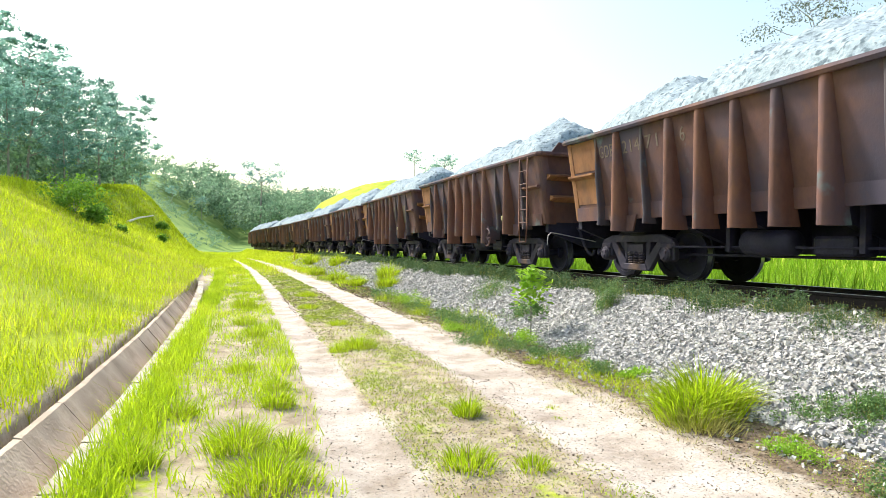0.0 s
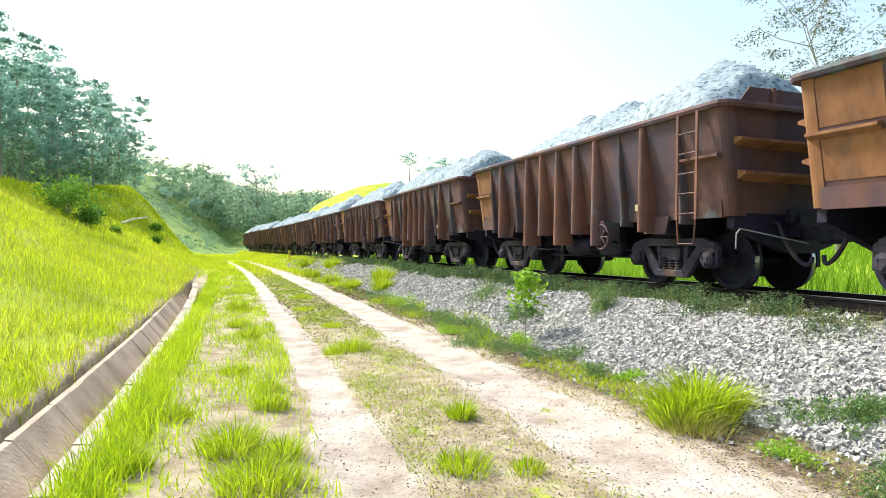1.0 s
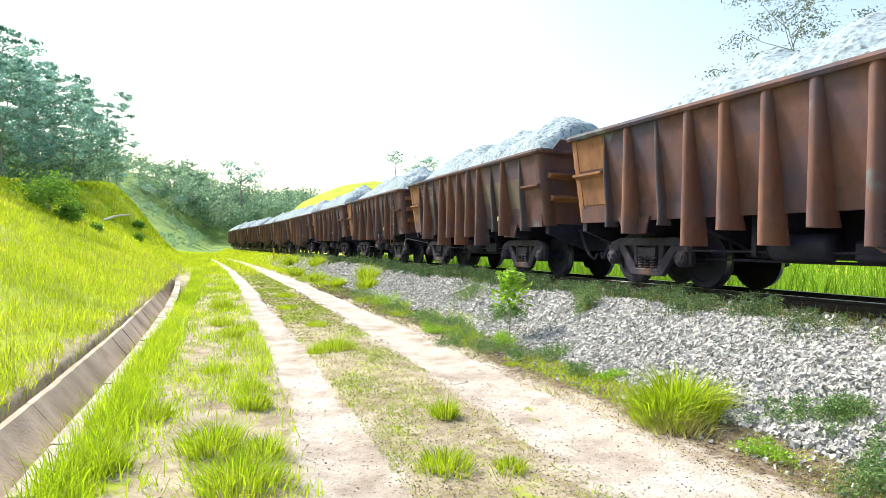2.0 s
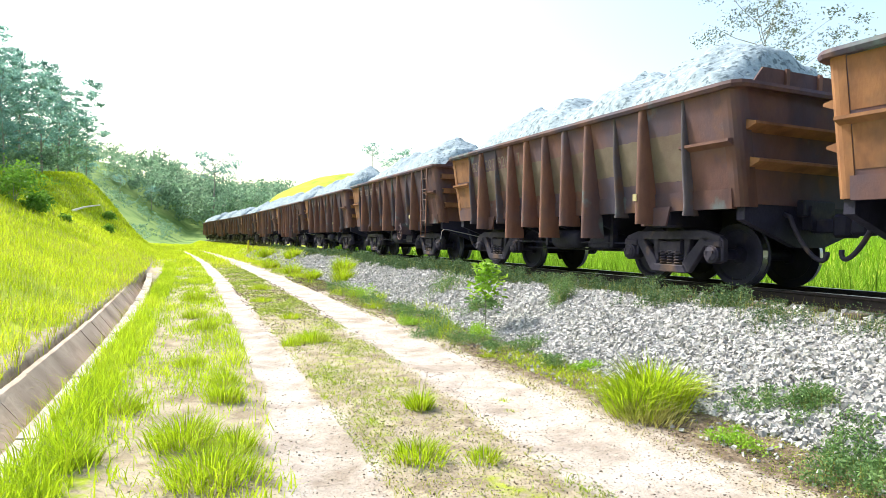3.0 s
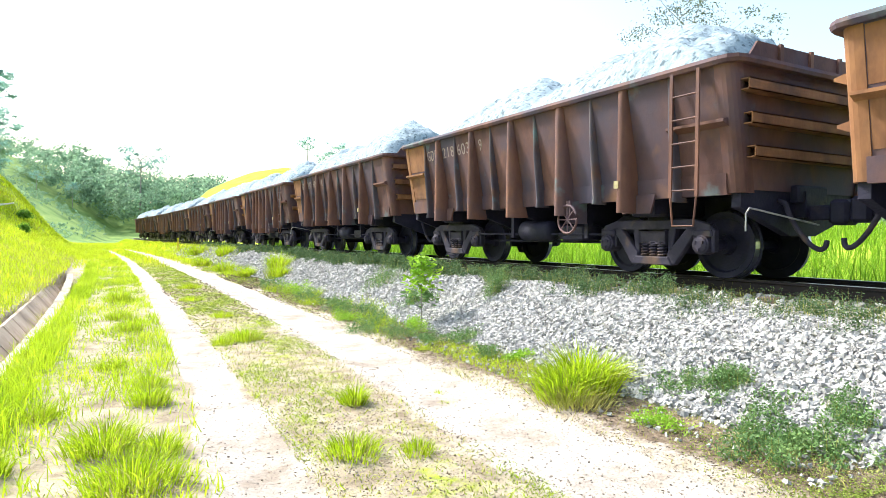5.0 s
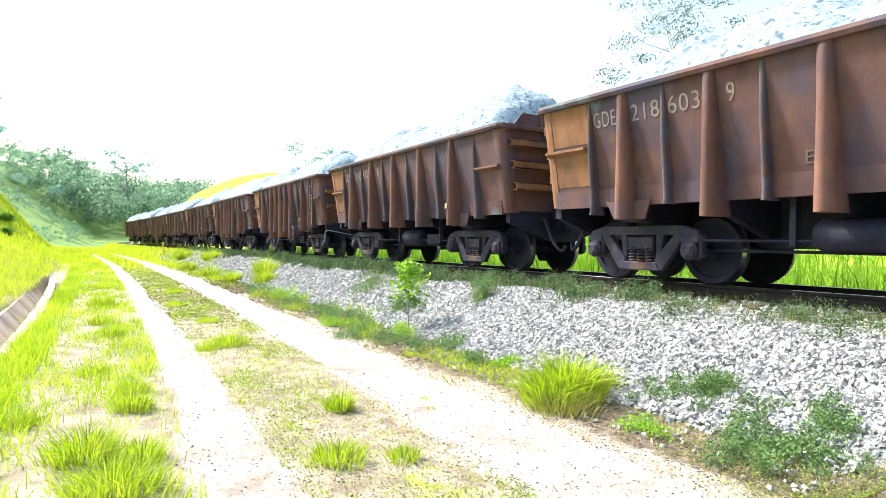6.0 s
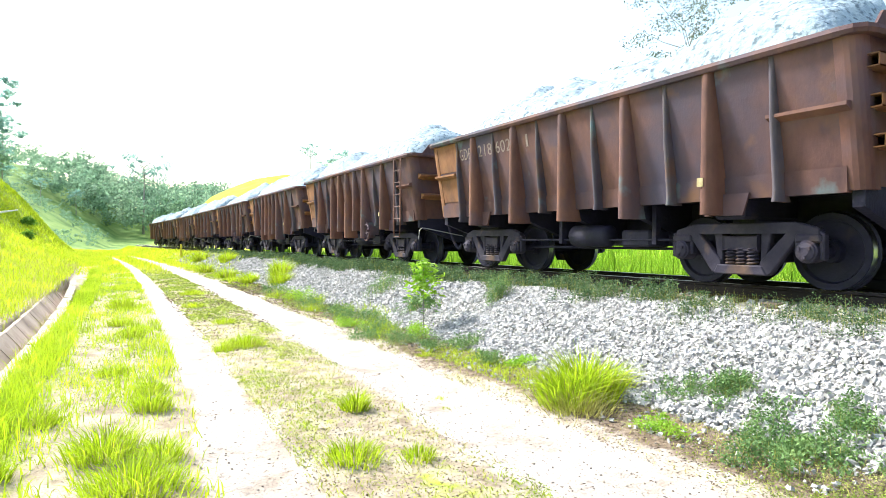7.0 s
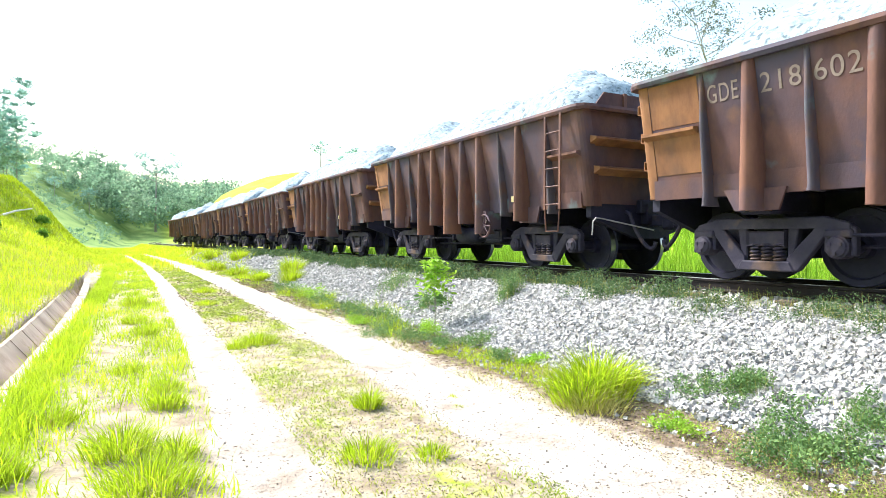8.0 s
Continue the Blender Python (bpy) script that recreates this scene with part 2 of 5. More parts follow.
def fast_mesh(name, v, f, mat, smooth=False):
    """A large mesh from arrays: v (n, 3), f (m, k) with equal corner counts."""
    me = bpy.data.meshes.new(name)
    k = f.shape[1]
    me.vertices.add(len(v))
    me.vertices.foreach_set("co", np.ascontiguousarray(v, dtype=np.float32).ravel())
    me.loops.add(f.size)
    me.loops.foreach_set("vertex_index", np.ascontiguousarray(f, dtype=np.int32).ravel())
    me.polygons.add(len(f))
    me.polygons.foreach_set("loop_start", np.arange(0, f.size, k, dtype=np.int32))
    me.polygons.foreach_set("loop_total", np.full(len(f), k, dtype=np.int32))
    me.polygons.foreach_set("use_smooth", np.full(len(f), smooth, dtype=bool))
    me.materials.append(mat)
    me.update(calc_edges=True)
    me.validate()
    return me


def part(name, bm, mat, parent, label="", smooth=False):
    me = bpy.data.meshes.new(name)
    bmesh.ops.recalc_face_normals(bm, faces=bm.faces)
    bm.to_mesh(me)
    bm.free()
    me.materials.append(mat)
    if smooth:
        me.polygons.foreach_set("use_smooth", [True] * len(me.polygons))
    ob = new(name, me)
    ob.parent = parent
    if label:
        tagged(ob, label)
    return ob


def soft_round(ob):
    """Smooth shading but for the caps and sharp edges."""
    ob.data.polygons.foreach_set("use_smooth", [len(p.vertices) == 4 for p in ob.data.polygons])
    ob.data.set_sharp_from_angle(angle=0.7)
    return ob


def box(bm, x0, x1, y0, y1, z0, z1, bevel=0.0):
    r = bmesh.ops.create_cube(bm, size=1)
    for v in r["verts"]:
        v.co = Vector(((x0 + x1) / 2 + v.co.x * (x1 - x0), (y0 + y1) / 2 + v.co.y * (y1 - y0), (z0 + z1) / 2 + v.co.z * (z1 - z0)))
    if bevel:
        es = list({e for v in r["verts"] for e in v.link_edges})
        bmesh.ops.bevel(bm, geom=es, offset=bevel, segments=1, affect="EDGES")


def prism(bm, poly, axis, a, b):
    """Extrudes a polygon of 2D points along an axis, from a to b. axis x: points are (y, z); y: (x, z); z: (x, y)."""
    def at(p, t):
        return {"x": (t, p[0], p[1]), "y": (p[0], t, p[1]), "z": (p[0], p[1], t)}[axis]
    lo = [bm.verts.new(at(p, a)) for p in poly]
    hi = [bm.verts.new(at(p, b)) for p in poly]
    bm.faces.new(lo)
    bm.faces.new(hi)
    for i in range(len(poly)):
        j = (i + 1) % len(poly)
        bm.faces.new((lo[i], lo[j], hi[j], hi[i]))


def tube(bm, pts, r, sides=8):
    """A round bar along points."""
    rings = []
    for i, p in enumerate(pts):
        p = Vector(p)
        d = (Vector(pts[min(i + 1, len(pts) - 1)]) - Vector(pts[max(i - 1, 0)])).normalized()
        q = d.to_track_quat("Z", "Y")
        rr = r[i] if isinstance(r, (list, tuple)) else r
        rings.append([bm.verts.new(p + q @ Vector((rr * math.cos(6.2832 * k / sides), rr * math.sin(6.2832 * k / sides), 0))) for k in range(sides)])
    for a, b in zip(rings, rings[1:]):
        for k in range(sides):
            bm.faces.new((a[k], a[(k + 1) % sides], b[(k + 1) % sides], b[k]))
    bm.faces.new(rings[0])
    bm.faces.new(rings[-1])


def lathe(bm, prof, axis="x", sides=28):
    """Turns a closed profile of (along, radius) round an axis through the origin."""
    rings = []
    for a, r in prof:
        ring = []
        for k in range(sides):
            c, s = math.cos(6.2832 * k / sides) * r, math.sin(6.2832 * k / sides) * r
            ring.append(bm.verts.new((a, c, s) if axis == "x" else (c, s, a)))
        rings.append(ring)
    for a, b in zip(rings, rings[1:]):
        for k in range(sides):
            bm.faces.new((a[k], a[(k + 1) % sides], b[(k + 1) % sides], b[k]))
    bm.faces.new(rings[0])
    bm.faces.new(rings[-1])


# ---- the lie of the land ----
RAIL_Z, GRADE = 0.909, -0.0029
BEND_AT = 80.0


def bend(y):
    """How far the track and the road swing to the left by y, and back again beyond the bend."""
    y = np.asarray(y, dtype=float)
    k = 0.0014
    a = -k / 2 * np.clip(y, -200, BEND_AT) ** 2
    d = np.clip(y - BEND_AT, 0, 90)
    a = a - k * BEND_AT * d + 0.0015 * d * d
    over = np.clip(y - BEND_AT - 90, 0, None)
    return a + over * (-k * BEND_AT + 0.003 * 90)


def sm(a, b, x):
    t = np.clip((np.asarray(x, dtype=float) - a) / (b - a), 0, 1)
    return t * t * (3 - 2 * t)


def bump2(x, y, seed=0.0):
    """Soft unevenness without a texture."""
    return (np.sin(x * 1.3 + seed) * np.cos(y * 0.9 + 1.7 * seed) + 0.6 * np.sin(x * 2.9 - y * 1.7 + seed * 2.1) + 0.4 * np.cos(x * 5.3 + y * 4.1 + seed)) / 2


def height(u, y):
    """Ground height at u metres to the right of the camera's line, along the bend, and y metres on."""
    u, y = np.asarray(u, dtype=float), np.asarray(y, dtype=float)
    x = u + bend(y)
    z = GRADE * np.clip(y, 0, 150) + 0.02 * bump2(u, y) * sm(0, 1.5, np.abs(u + 1.5))
    for c, w in ((0.74, 0.24), (2.6, 0.42)):
        z = z - 0.045 * np.exp(-((u - c) / w) ** 2)
    # ballast bank under the track
    z = z + (0.66 * sm(3.75, 5.75, u) + 0.05 * sm(6.1, 6.7, u)) * (1 - 0.75 * sm(9.2, 11.2, u))
    # trough of the drain
    z = z - 0.6 * sm(-1.76, -1.6, u) * (1 - sm(-1.22, -1.04, u)) * (1 - sm(25.5, 27, y))
    # grass bank beside the road
    wide = 10.5 - 3.6 * sm(50, 72, y)
    crest = 4.6 + 0.4 * sm(30, 48, y) + 2.5 * sm(54, 76, y)
    crest = crest * (1 - 0.98 * sm(96, 122, y + 0.4 * (u + 8)))
    d = np.clip(-1.62 - u, 0, None)
    rise = crest * (0.55 * np.minimum(d / wide, 1) + 0.45 * sm(0.0, 1.0, d / wide))
    z = z + 0.06 * sm(0, 0.15, d) + rise + 0.16 * bump2(u * 0.7, y * 0.6, 3) * sm(0.5, 4, d) + np.clip(d - 10.5, 0, 70) * 0.06 * (1 - sm(80, 110, y))
    # far hillside where the line turns
    z = z + np.clip(-6 - x, 0, 27) * 0.64 * sm(115, 175, y) + np.clip(-33 - x, 0, 80) * 0.15 * sm(115, 175, y)
    z = z + 14 * sm(190, 330, y) + 16 * sm(330, 700, y) + 3 * bump2(x * 0.03, y * 0.03, 5) * sm(150, 300, y)
    # hill behind the track
    z = z + 16 * np.exp(-(((x - 31) / 27) ** 2 + ((y - 150) / 50) ** 2)) * sm(10, 20, u) + 0.05 * np.clip(u - 16, 0, 40)
    return z


def spans(stops):
    out = []
    for a, b, step in stops:
        out += list(np.arange(a, b - 1e-6, step))
    out.append(stops[-1][1])
    return np.array(out)


US = spans([(-700, -200, 50), (-200, -60, 10), (-60, -14, 2), (-14, -4, 0.4), (-4, -2.0, 0.2), (-2.0, -0.9, 0.05), (-0.9, 6.2, 0.09), (6.2, 11, 0.3), (11, 30, 1.5), (30, 120, 6), (120, 300, 20), (300, 700, 50)])
YS = spans([(-60, 0, 4), (0, 2, 0.5), (2, 14, 0.11), (14, 30, 0.3), (30, 60, 0.8), (60, 130, 2), (130, 260, 5), (260, 500, 15), (500, 1500, 60)])
GU, GY = np.meshgrid(US, YS)
GX = GU + bend(GY)
GZ = height(GU, GY)
_n = len(US)
_i = (np.arange(len(YS) - 1)[:, None] * _n + np.arange(_n - 1)[None, :]).ravel()
gme = fast_mesh("ground", np.stack([GX.ravel(), GY.ravel(), GZ.ravel()], 1), np.stack([_i, _i + 1, _i + 1 + _n, _i + _n], 1), M_GROUND, True)
ground = tagged(new("ground", gme), "sandy ground with two pale wheel ruts and green turf", "ground", kind="structure")


def cover(u, y):
    """Weights of bare track, turf and ballast bed."""
    wob = 0.13 * bump2(u * 2.2, y * 1.3, 1.0)
    bare = np.maximum(1 - sm(0.17, 0.36, np.abs(u - 0.74 + wob)), 1 - sm(0.3, 0.62, np.abs(u - 2.58 + wob)))
    bare = np.maximum(bare, 0.5 * (1 - sm(0.5, 1.0, np.abs(u - 2.7 + wob))))
    turf = np.clip(sm(1.72, 2.15, -u + 0.25 * bump2(u, y * 2, 2)) + sm(9.9, 11.0, u) + sm(0.1, 0.6, bump2(u * 1.6, y * 0.7, 4) - 0.55 + 0.4 * sm(12, 30, y)), 0, 1)
    turf = np.maximum(turf, 0.42 * sm(1.0, 1.2, u) * (1 - sm(2.0, 2.3, u)) * sm(-0.5, 0.4, bump2(u * 2.1, y * 1.6, 9)))
    turf = np.maximum(turf, sm(-0.3, -0.75, u) * 0.55 * (1 - sm(-1.0, -1.1, u)))
    turf = turf * (1 - bare)
    bare = bare * (1 - 0.9 * sm(55, 85, y))
    bed = sm(3.85, 4.25, u + wob) * (1 - sm(9.6, 10.4, u)) * (1 - sm(38, 62, y))
    turf = np.maximum(turf, sm(30, 50, y) * (1 - bed) * (1 - bare))
    return bare, turf, bed


ca = gme.color_attributes.new("cover", "FLOAT_COLOR", "POINT")
_b, _t, _s = cover(GU.ravel(), GY.ravel())
_u, _y = GU.ravel(), GY.ravel()
_e = 0.75 * sm(3.0, 3.45, _u + 0.2 * bump2(_u * 2, _y * 1.1, 7)) * (1 - sm(4.0, 4.3, _u)) + 0.34 * sm(1.0, 1.2, _u) * (1 - sm(2.0, 2.25, _u)) + 0.25 * sm(-0.3, -0.1, _u) * (1 - sm(0.3, 0.5, _u))
ce = gme.color_attributes.new("edge", "FLOAT_COLOR", "POINT")
ce.data.foreach_set("color", np.stack([_e * (1 - sm(30, 60, _y)), _e * 0, _e * 0, _e * 0 + 1], 1).astype(np.float32).ravel())
ca.data.foreach_set("color", np.stack([_b, _t, _s, sm(108, 128, GY.ravel()) * (1 - sm(2, 9, GX.ravel()))], 1).astype(np.float32).ravel())


# ---- railway track ----
def track_x(s):
    """The track runs nearly straight past the camera, then follows the bend of the road."""
    near = 0.82 * math.exp(-s / 11) if s > 0 else 0.82 - 0.0745 * s
    return 6.95 + near + 0.1 * float(sm(40, 70, s)) + float(bend(s))


def track_pose(s, dz=0.0):
    slope = track_x(s + 0.5) - track_x(s - 0.5)
    return pose(track_x(s), s, RAIL_Z + GRADE * min(max(s, 0), 150) + dz, 0, 0, -math.degrees(math.atan(slope)))


def sweep(name, poly, s_list, off, mat, parent):
    v, f = [], []
    k = len(poly)
    for s in s_list:
        m = track_pose(s)
        v += [m @ Vector((off + a, 0, b)) for a, b in poly]
    for i in range(len(s_list) - 1):
        for j in range(k):
            f.append((i * k + j, i * k + (j + 1) % k, (i + 1) * k + (j + 1) % k, (i + 1) * k + j))
    return obj_of(name, v, f, mat, parent)


def build_track():
    track = tagged(new("railway_track"), "metre-gauge railway track with dark rails on ballast", "railway track", kind="structure")
    s_list = [-30 + 2.5 * i for i in range(72)]
    foot = [(-0.062, -0.16), (0.062, -0.16), (0.062, -0.145), (0.012, -0.125), (0.012, -0.045), (0.034, -0.035), (0.034, -0.006), (-0.034, -0.006), (-0.034, -0.035), (-0.012, -0.045), (-0.012, -0.125), (-0.062, -0.145)]
    head = [(-0.03, -0.0055), (0.03, -0.0055), (0.024, 0.0), (-0.024, 0.0)]
    for off in (-0.53, 0.53):
        r = sweep("rail", foot, s_list, off, M_RAIL, track)
        sweep("running_surface", head, s_list, off, M_RAILTOP, r)
    bm = bmesh.new()
    box(bm, -1.0, 1.0, -0.11, 0.11, -0.30, -0.165, 0.012)
    first = part("sleeper", bm, M_SLEEPER, track)
    first.matrix_basis = track_pose(-3.0)
    s = -3.0
    while s < 75:
        s += 0.6
        o = new("sleeper", first.data)
        o.parent = track
        o.matrix_basis = track_pose(s)
    return track


build_track()


# ---- gondola wagons ----
WAGON_PITCH, HALF_LEN, TRUCK_AT, AXLE = 9.524, 4.2, 2.674, 0.82
WHEEL_R = 0.434
Z_TOP, Z_LOW = 2.54, 1.08
LEAN = 0.25   # how far the side leans out from floor to rim


def sheet_x(z):
    return 1.25 + (z - Z_LOW) / (Z_TOP - Z_LOW) * LEAN


def rib(bm, side, y, wide, z_end):
    """One tapering rib: slim under the rim, broad at its foot; its outer edge stands upright while the sheet leans in."""
    rings = []
    for z, f in ((Z_TOP - 0.06, 0.0), (1.8, 0.45), (Z_LOW, 0.85), (z_end, 1.0)):
        w = (0.078 + 0.02 * f) if wide else (0.03 + 0.01 * f)
        xo = 1.545 + 0.012 * f if wide else sheet_x(max(z, Z_LOW)) + 0.05 + 0.13 * f - 0.04 * (f < 0.1)
        xi = sheet_x(max(z, Z_LOW)) - 0.012 if z > Z_LOW - 0.01 else 1.18
        deep = min(xo - xi - 0.01, 1.3 * w)
        arc = [(xo - deep + deep * math.sin(k * 0.3927), y - w * math.cos(k * 0.3927)) for k in range(9)]
        pts = [(xi, y - w)] + arc + [(xi, y + w)]
        rings.append([bm.verts.new((side * a, b, z)) for a, b in pts])
    for a, b in zip(rings, rings[1:]):
        for k in range(len(a)):
            bm.faces.new((a[k], a[(k + 1) % len(a)], b[(k + 1) % len(a)], b[k]))
    bm.faces.new(rings[0])
    bm.faces.new(rings[-1])


# along the wagon from its middle, broad or slim, height of the foot over the rail
RIB_AT = (3.185, 2.57, 1.925, 1.27, 0.64, -0.005, -0.645, -1.295, -1.96, -2.6, -3.37)
BROAD_STEPPED = (0, 1, 0, 1, 1, 1, 1, 1, 0, 1, 0)
BROAD_BY_TURNS = (0, 1, 0, 1, 0, 1, 0, 1, 0, 1, 0)
FEET = {"stepped": (0.93, 0.81, 0.925, 0.62, 0.83, 0.635, 0.835, 0.63, 0.95, 0.843, 0.945),
        "level": (0.93, 0.813, 0.925, 0.811, 0.812, 0.811, 0.812, 0.811, 0.95, 0.82, 0.945),
        "by_turns": (0.906, 0.83, 1.01, 0.836, 0.99, 0.84, 0.99, 0.838, 0.99, 0.847, 0.96)}


def ore_load(kind, wagon):
    """Ore fines heaped in the wagon in a few cones that run together."""
    rnd = random.Random(40 + kind)
    nx, ny = 36, 112
    peaks = [(rnd.uniform(-0.15, 0.15), -2.6 + rnd.uniform(-0.2, 0.2), rnd.uniform(1.06, 1.2))]
    for yy in (-1.3, -0.2, 1.1, 2.35):
        peaks.append((rnd.uniform(-0.25, 0.25), yy + rnd.uniform(-0.3, 0.3), rnd.uniform(0.82, 1.08)))
    v, f = [], []
    for j in range(ny + 1):
        y = -4.12 + 8.24 * j / ny
        for i in range(nx + 1):
            x = -1.46 + 2.92 * i / nx
            h = 0.0
            for px, py, ph in peaks:
                d = math.hypot(x - px, (y - py) * 0.8)
                h = max(h, ph + 0.08 - math.sqrt(0.008 + (0.66 * d) ** 2))
            edge = min(1, (1.46 - abs(x)) / 0.28) * min(1, (4.12 - abs(y)) / 0.5)
            h = max(h, 0.08 + 0.05 * noise.noise((x * 1.2, y * 1.2, kind)))
            n1 = noise.fractal((x * 2.6, y * 2.6, kind * 7.3), 0.9, 2.1, 5)
            n2 = noise.noise((x * 9, y * 9, kind * 3.1))
            n3 = noise.noise((x * 4.3, y * 4.3, kind * 5.7))
            z = Z_TOP - 0.14 + (h + 0.12) * max(0, edge) + (0.08 * n1 + 0.045 * n2 + 0.04 * abs(n3)) * max(0, edge)
            v.append((x, y, z))
    for j in range(ny):
        for i in range(nx):
            a = j * (nx + 1) + i
            f.append((a, a + 1, a + nx + 2, a + nx + 1))
    ob = obj_of("ore_load", v, f, M_ORE, wagon, smooth=True)
    return tagged(ob, "heap of pale bluish-grey ore fines")


def lettering(words, wagon, mat, z=2.1, size=0.3):
    """Stock number on the side that faces the road, word by word between the ribs."""
    lean = math.atan(LEAN / (Z_TOP - Z_LOW))
    for word, off in words:
        cu = bpy.data.curves.new("lettering", "FONT")
        cu.body, cu.size, cu.extrude = word, size, 0.004
        cu.space_character = 1.12
        tmp = new("lettering", cu)
        me = bpy.data.meshes.new_from_object(tmp.evaluated_get(bpy.context.evaluated_depsgraph_get()))
        bpy.data.objects.remove(tmp)
        me.materials.append(mat)
        xs = [p.co.x for p in me.vertices]
        wide = 0.055 if word == "1" else 0.4 if word == "GDE" else {1: 0.1, 2: 0.3, 3: 0.45}[len(word)]
        me.transform(Matrix.Diagonal((wide / (max(xs) - min(xs)), 1, 1, 1)))
        ob = new("lettering", me)
        ob.parent = wagon
        yv, xv = Vector((-math.sin(lean), 0, math.cos(lean))), Vector((0, -1, 0))
        m = Matrix((xv, yv, xv.cross(yv))).transposed().to_4x4()
        m.translation = (-sheet_x(z) - 0.004, off, z)
        ob.matrix_basis = m


def shrink(ob):
    """Brings a truck part, drawn at the size of a larger truck, to this one's."""
    done = set()
    for p in [ob] + list(ob.children):
        if p.data.name not in done:
            done.add(p.data.name)
            p.data.transform(Matrix.Diagonal((0.97, 0.95, 0.95, 1)))
        if p is not ob:
            p.location = (p.location.x, p.location.y * 0.95, p.location.z * 0.95)


def side_frame(side, y0, wagon):
    """Cast truck side: arched top, sloping legs to a low centre, pillars about the spring window."""
    bm = bmesh.new()
    xo, xi = side * 1.03, side * 0.93

    def bar(poly, a=xo, b=xi):
        prism(bm, poly, "x", a, b)
    bar([(-0.98, 0.62), (-0.98, 0.72), (-0.7, 0.80), (0.7, 0.80), (0.98, 0.72), (0.98, 0.62), (0.68, 0.68), (-0.68, 0.68)])
    for q in (-1, 1):
        bar([(q * 0.80, 0.70), (q * 0.62, 0.70), (q * 0.27, 0.33), (q * 0.25, 0.17), (q * 0.40, 0.17)])
        bar([(q * 0.26, 0.28), (q * 0.34, 0.34), (q * 0.40, 0.70), (q * 0.26, 0.70)], side * 1.0, side * 0.9)
        bar([(q * 0.98, 0.70), (q * 1.04, 0.66), (q * 1.04, 0.36), (q * 0.98, 0.36)])
        bar([(q * 0.76, 0.70), (q * 0.70, 0.70), (q * 0.70, 0.40), (q * 0.75, 0.40)])
    bar([(-0.37, 0.16), (0.37, 0.16), (0.31, 0.28), (-0.31, 0.28)], side * 1.05, side * 0.9)
    bmesh.ops.bevel(bm, geom=list(bm.edges), offset=0.014, segments=1, affect="EDGES")
    ob = part("truck_side_frame", bm, M_CAST, wagon, "cast steel truck side frame, brown with dust")
    ob.location = (0, y0, 0)
    # bolster end in the window
    bm = bmesh.new()
    box(bm, side * 0.85, side * 1.02, -0.24, 0.24, 0.46, 0.64, 0.02)
    part("bolster_end", bm, M_CAST, ob)
    # spring pockets
    bm = bmesh.new()
    pts = []
    for k in range(41):
        a = k / 8 * 6.2832
        pts.append((side * 0.97 + 0.065 * math.cos(a), 0.065 * math.sin(a), 0.28 + 0.22 * k / 40))
    tube(bm, pts, 0.017, 4)
    sp = part("coil_spring", bm, M_CAST, ob)
    sp.location = (0, -0.15, 0)
    for dy in (0.0, 0.15):
        o = new("coil_spring", sp.data)
        o.parent = ob
        o.location = (0, dy, 0)
    for q in (-1, 1):
        bm = bmesh.new()
        lathe(bm, [(0.88, 0.13), (1.07, 0.13), (1.08, 0.115), (1.1, 0.105), (1.12, 0.05), (1.12, 0.0001)], "x", 16)
        for k in range(3):
            a = k * 2.094 + 0.5
            box(bm, 1.09, 1.13, 0.065 * math.cos(a) - 0.018, 0.065 * math.cos(a) + 0.018, 0.065 * math.sin(a) - 0.018, 0.065 * math.sin(a) + 0.018)
        box(bm, 0.9, 1.06, -0.15, 0.15, 0.1, 0.2, 0.02)
        for v in bm.verts:
            v.co = Vector((side * v.co.x, q * 0.8635 + v.co.y, 0.457 + v.co.z))
        part("axle_box", bm, M_CAST, ob)
    shrink(ob)
    return ob


def wheelset(y0, wagon):
    bm = bmesh.new()
    lathe(bm, [(-0.92, 0.0001), (-0.92, 0.07), (-0.45, 0.085), (0.45, 0.085), (0.92, 0.07), (0.92, 0.0001)], "x", 14)
    ws = part("wheelset", bm, M_GREASE_SHADE, wagon)
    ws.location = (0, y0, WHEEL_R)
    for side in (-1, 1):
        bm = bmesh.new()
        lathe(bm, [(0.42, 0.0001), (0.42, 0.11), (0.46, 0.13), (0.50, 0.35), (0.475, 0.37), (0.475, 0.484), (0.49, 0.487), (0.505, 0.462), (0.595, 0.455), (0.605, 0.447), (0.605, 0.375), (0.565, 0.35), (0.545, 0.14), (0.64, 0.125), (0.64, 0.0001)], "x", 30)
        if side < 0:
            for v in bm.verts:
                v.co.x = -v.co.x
        w = part("wheel", bm, M_GREASE_SHADE, ws, "dark wheel with polished tread")
        w.data.materials.append(M_TREAD)
        for p in w.data.polygons:
            r = math.hypot(p.center.y, p.center.z)
            if r > 0.448 and 0.5 < abs(p.center.x) < 0.6:
                p.material_index = 1
    shrink(ws)
    return ws


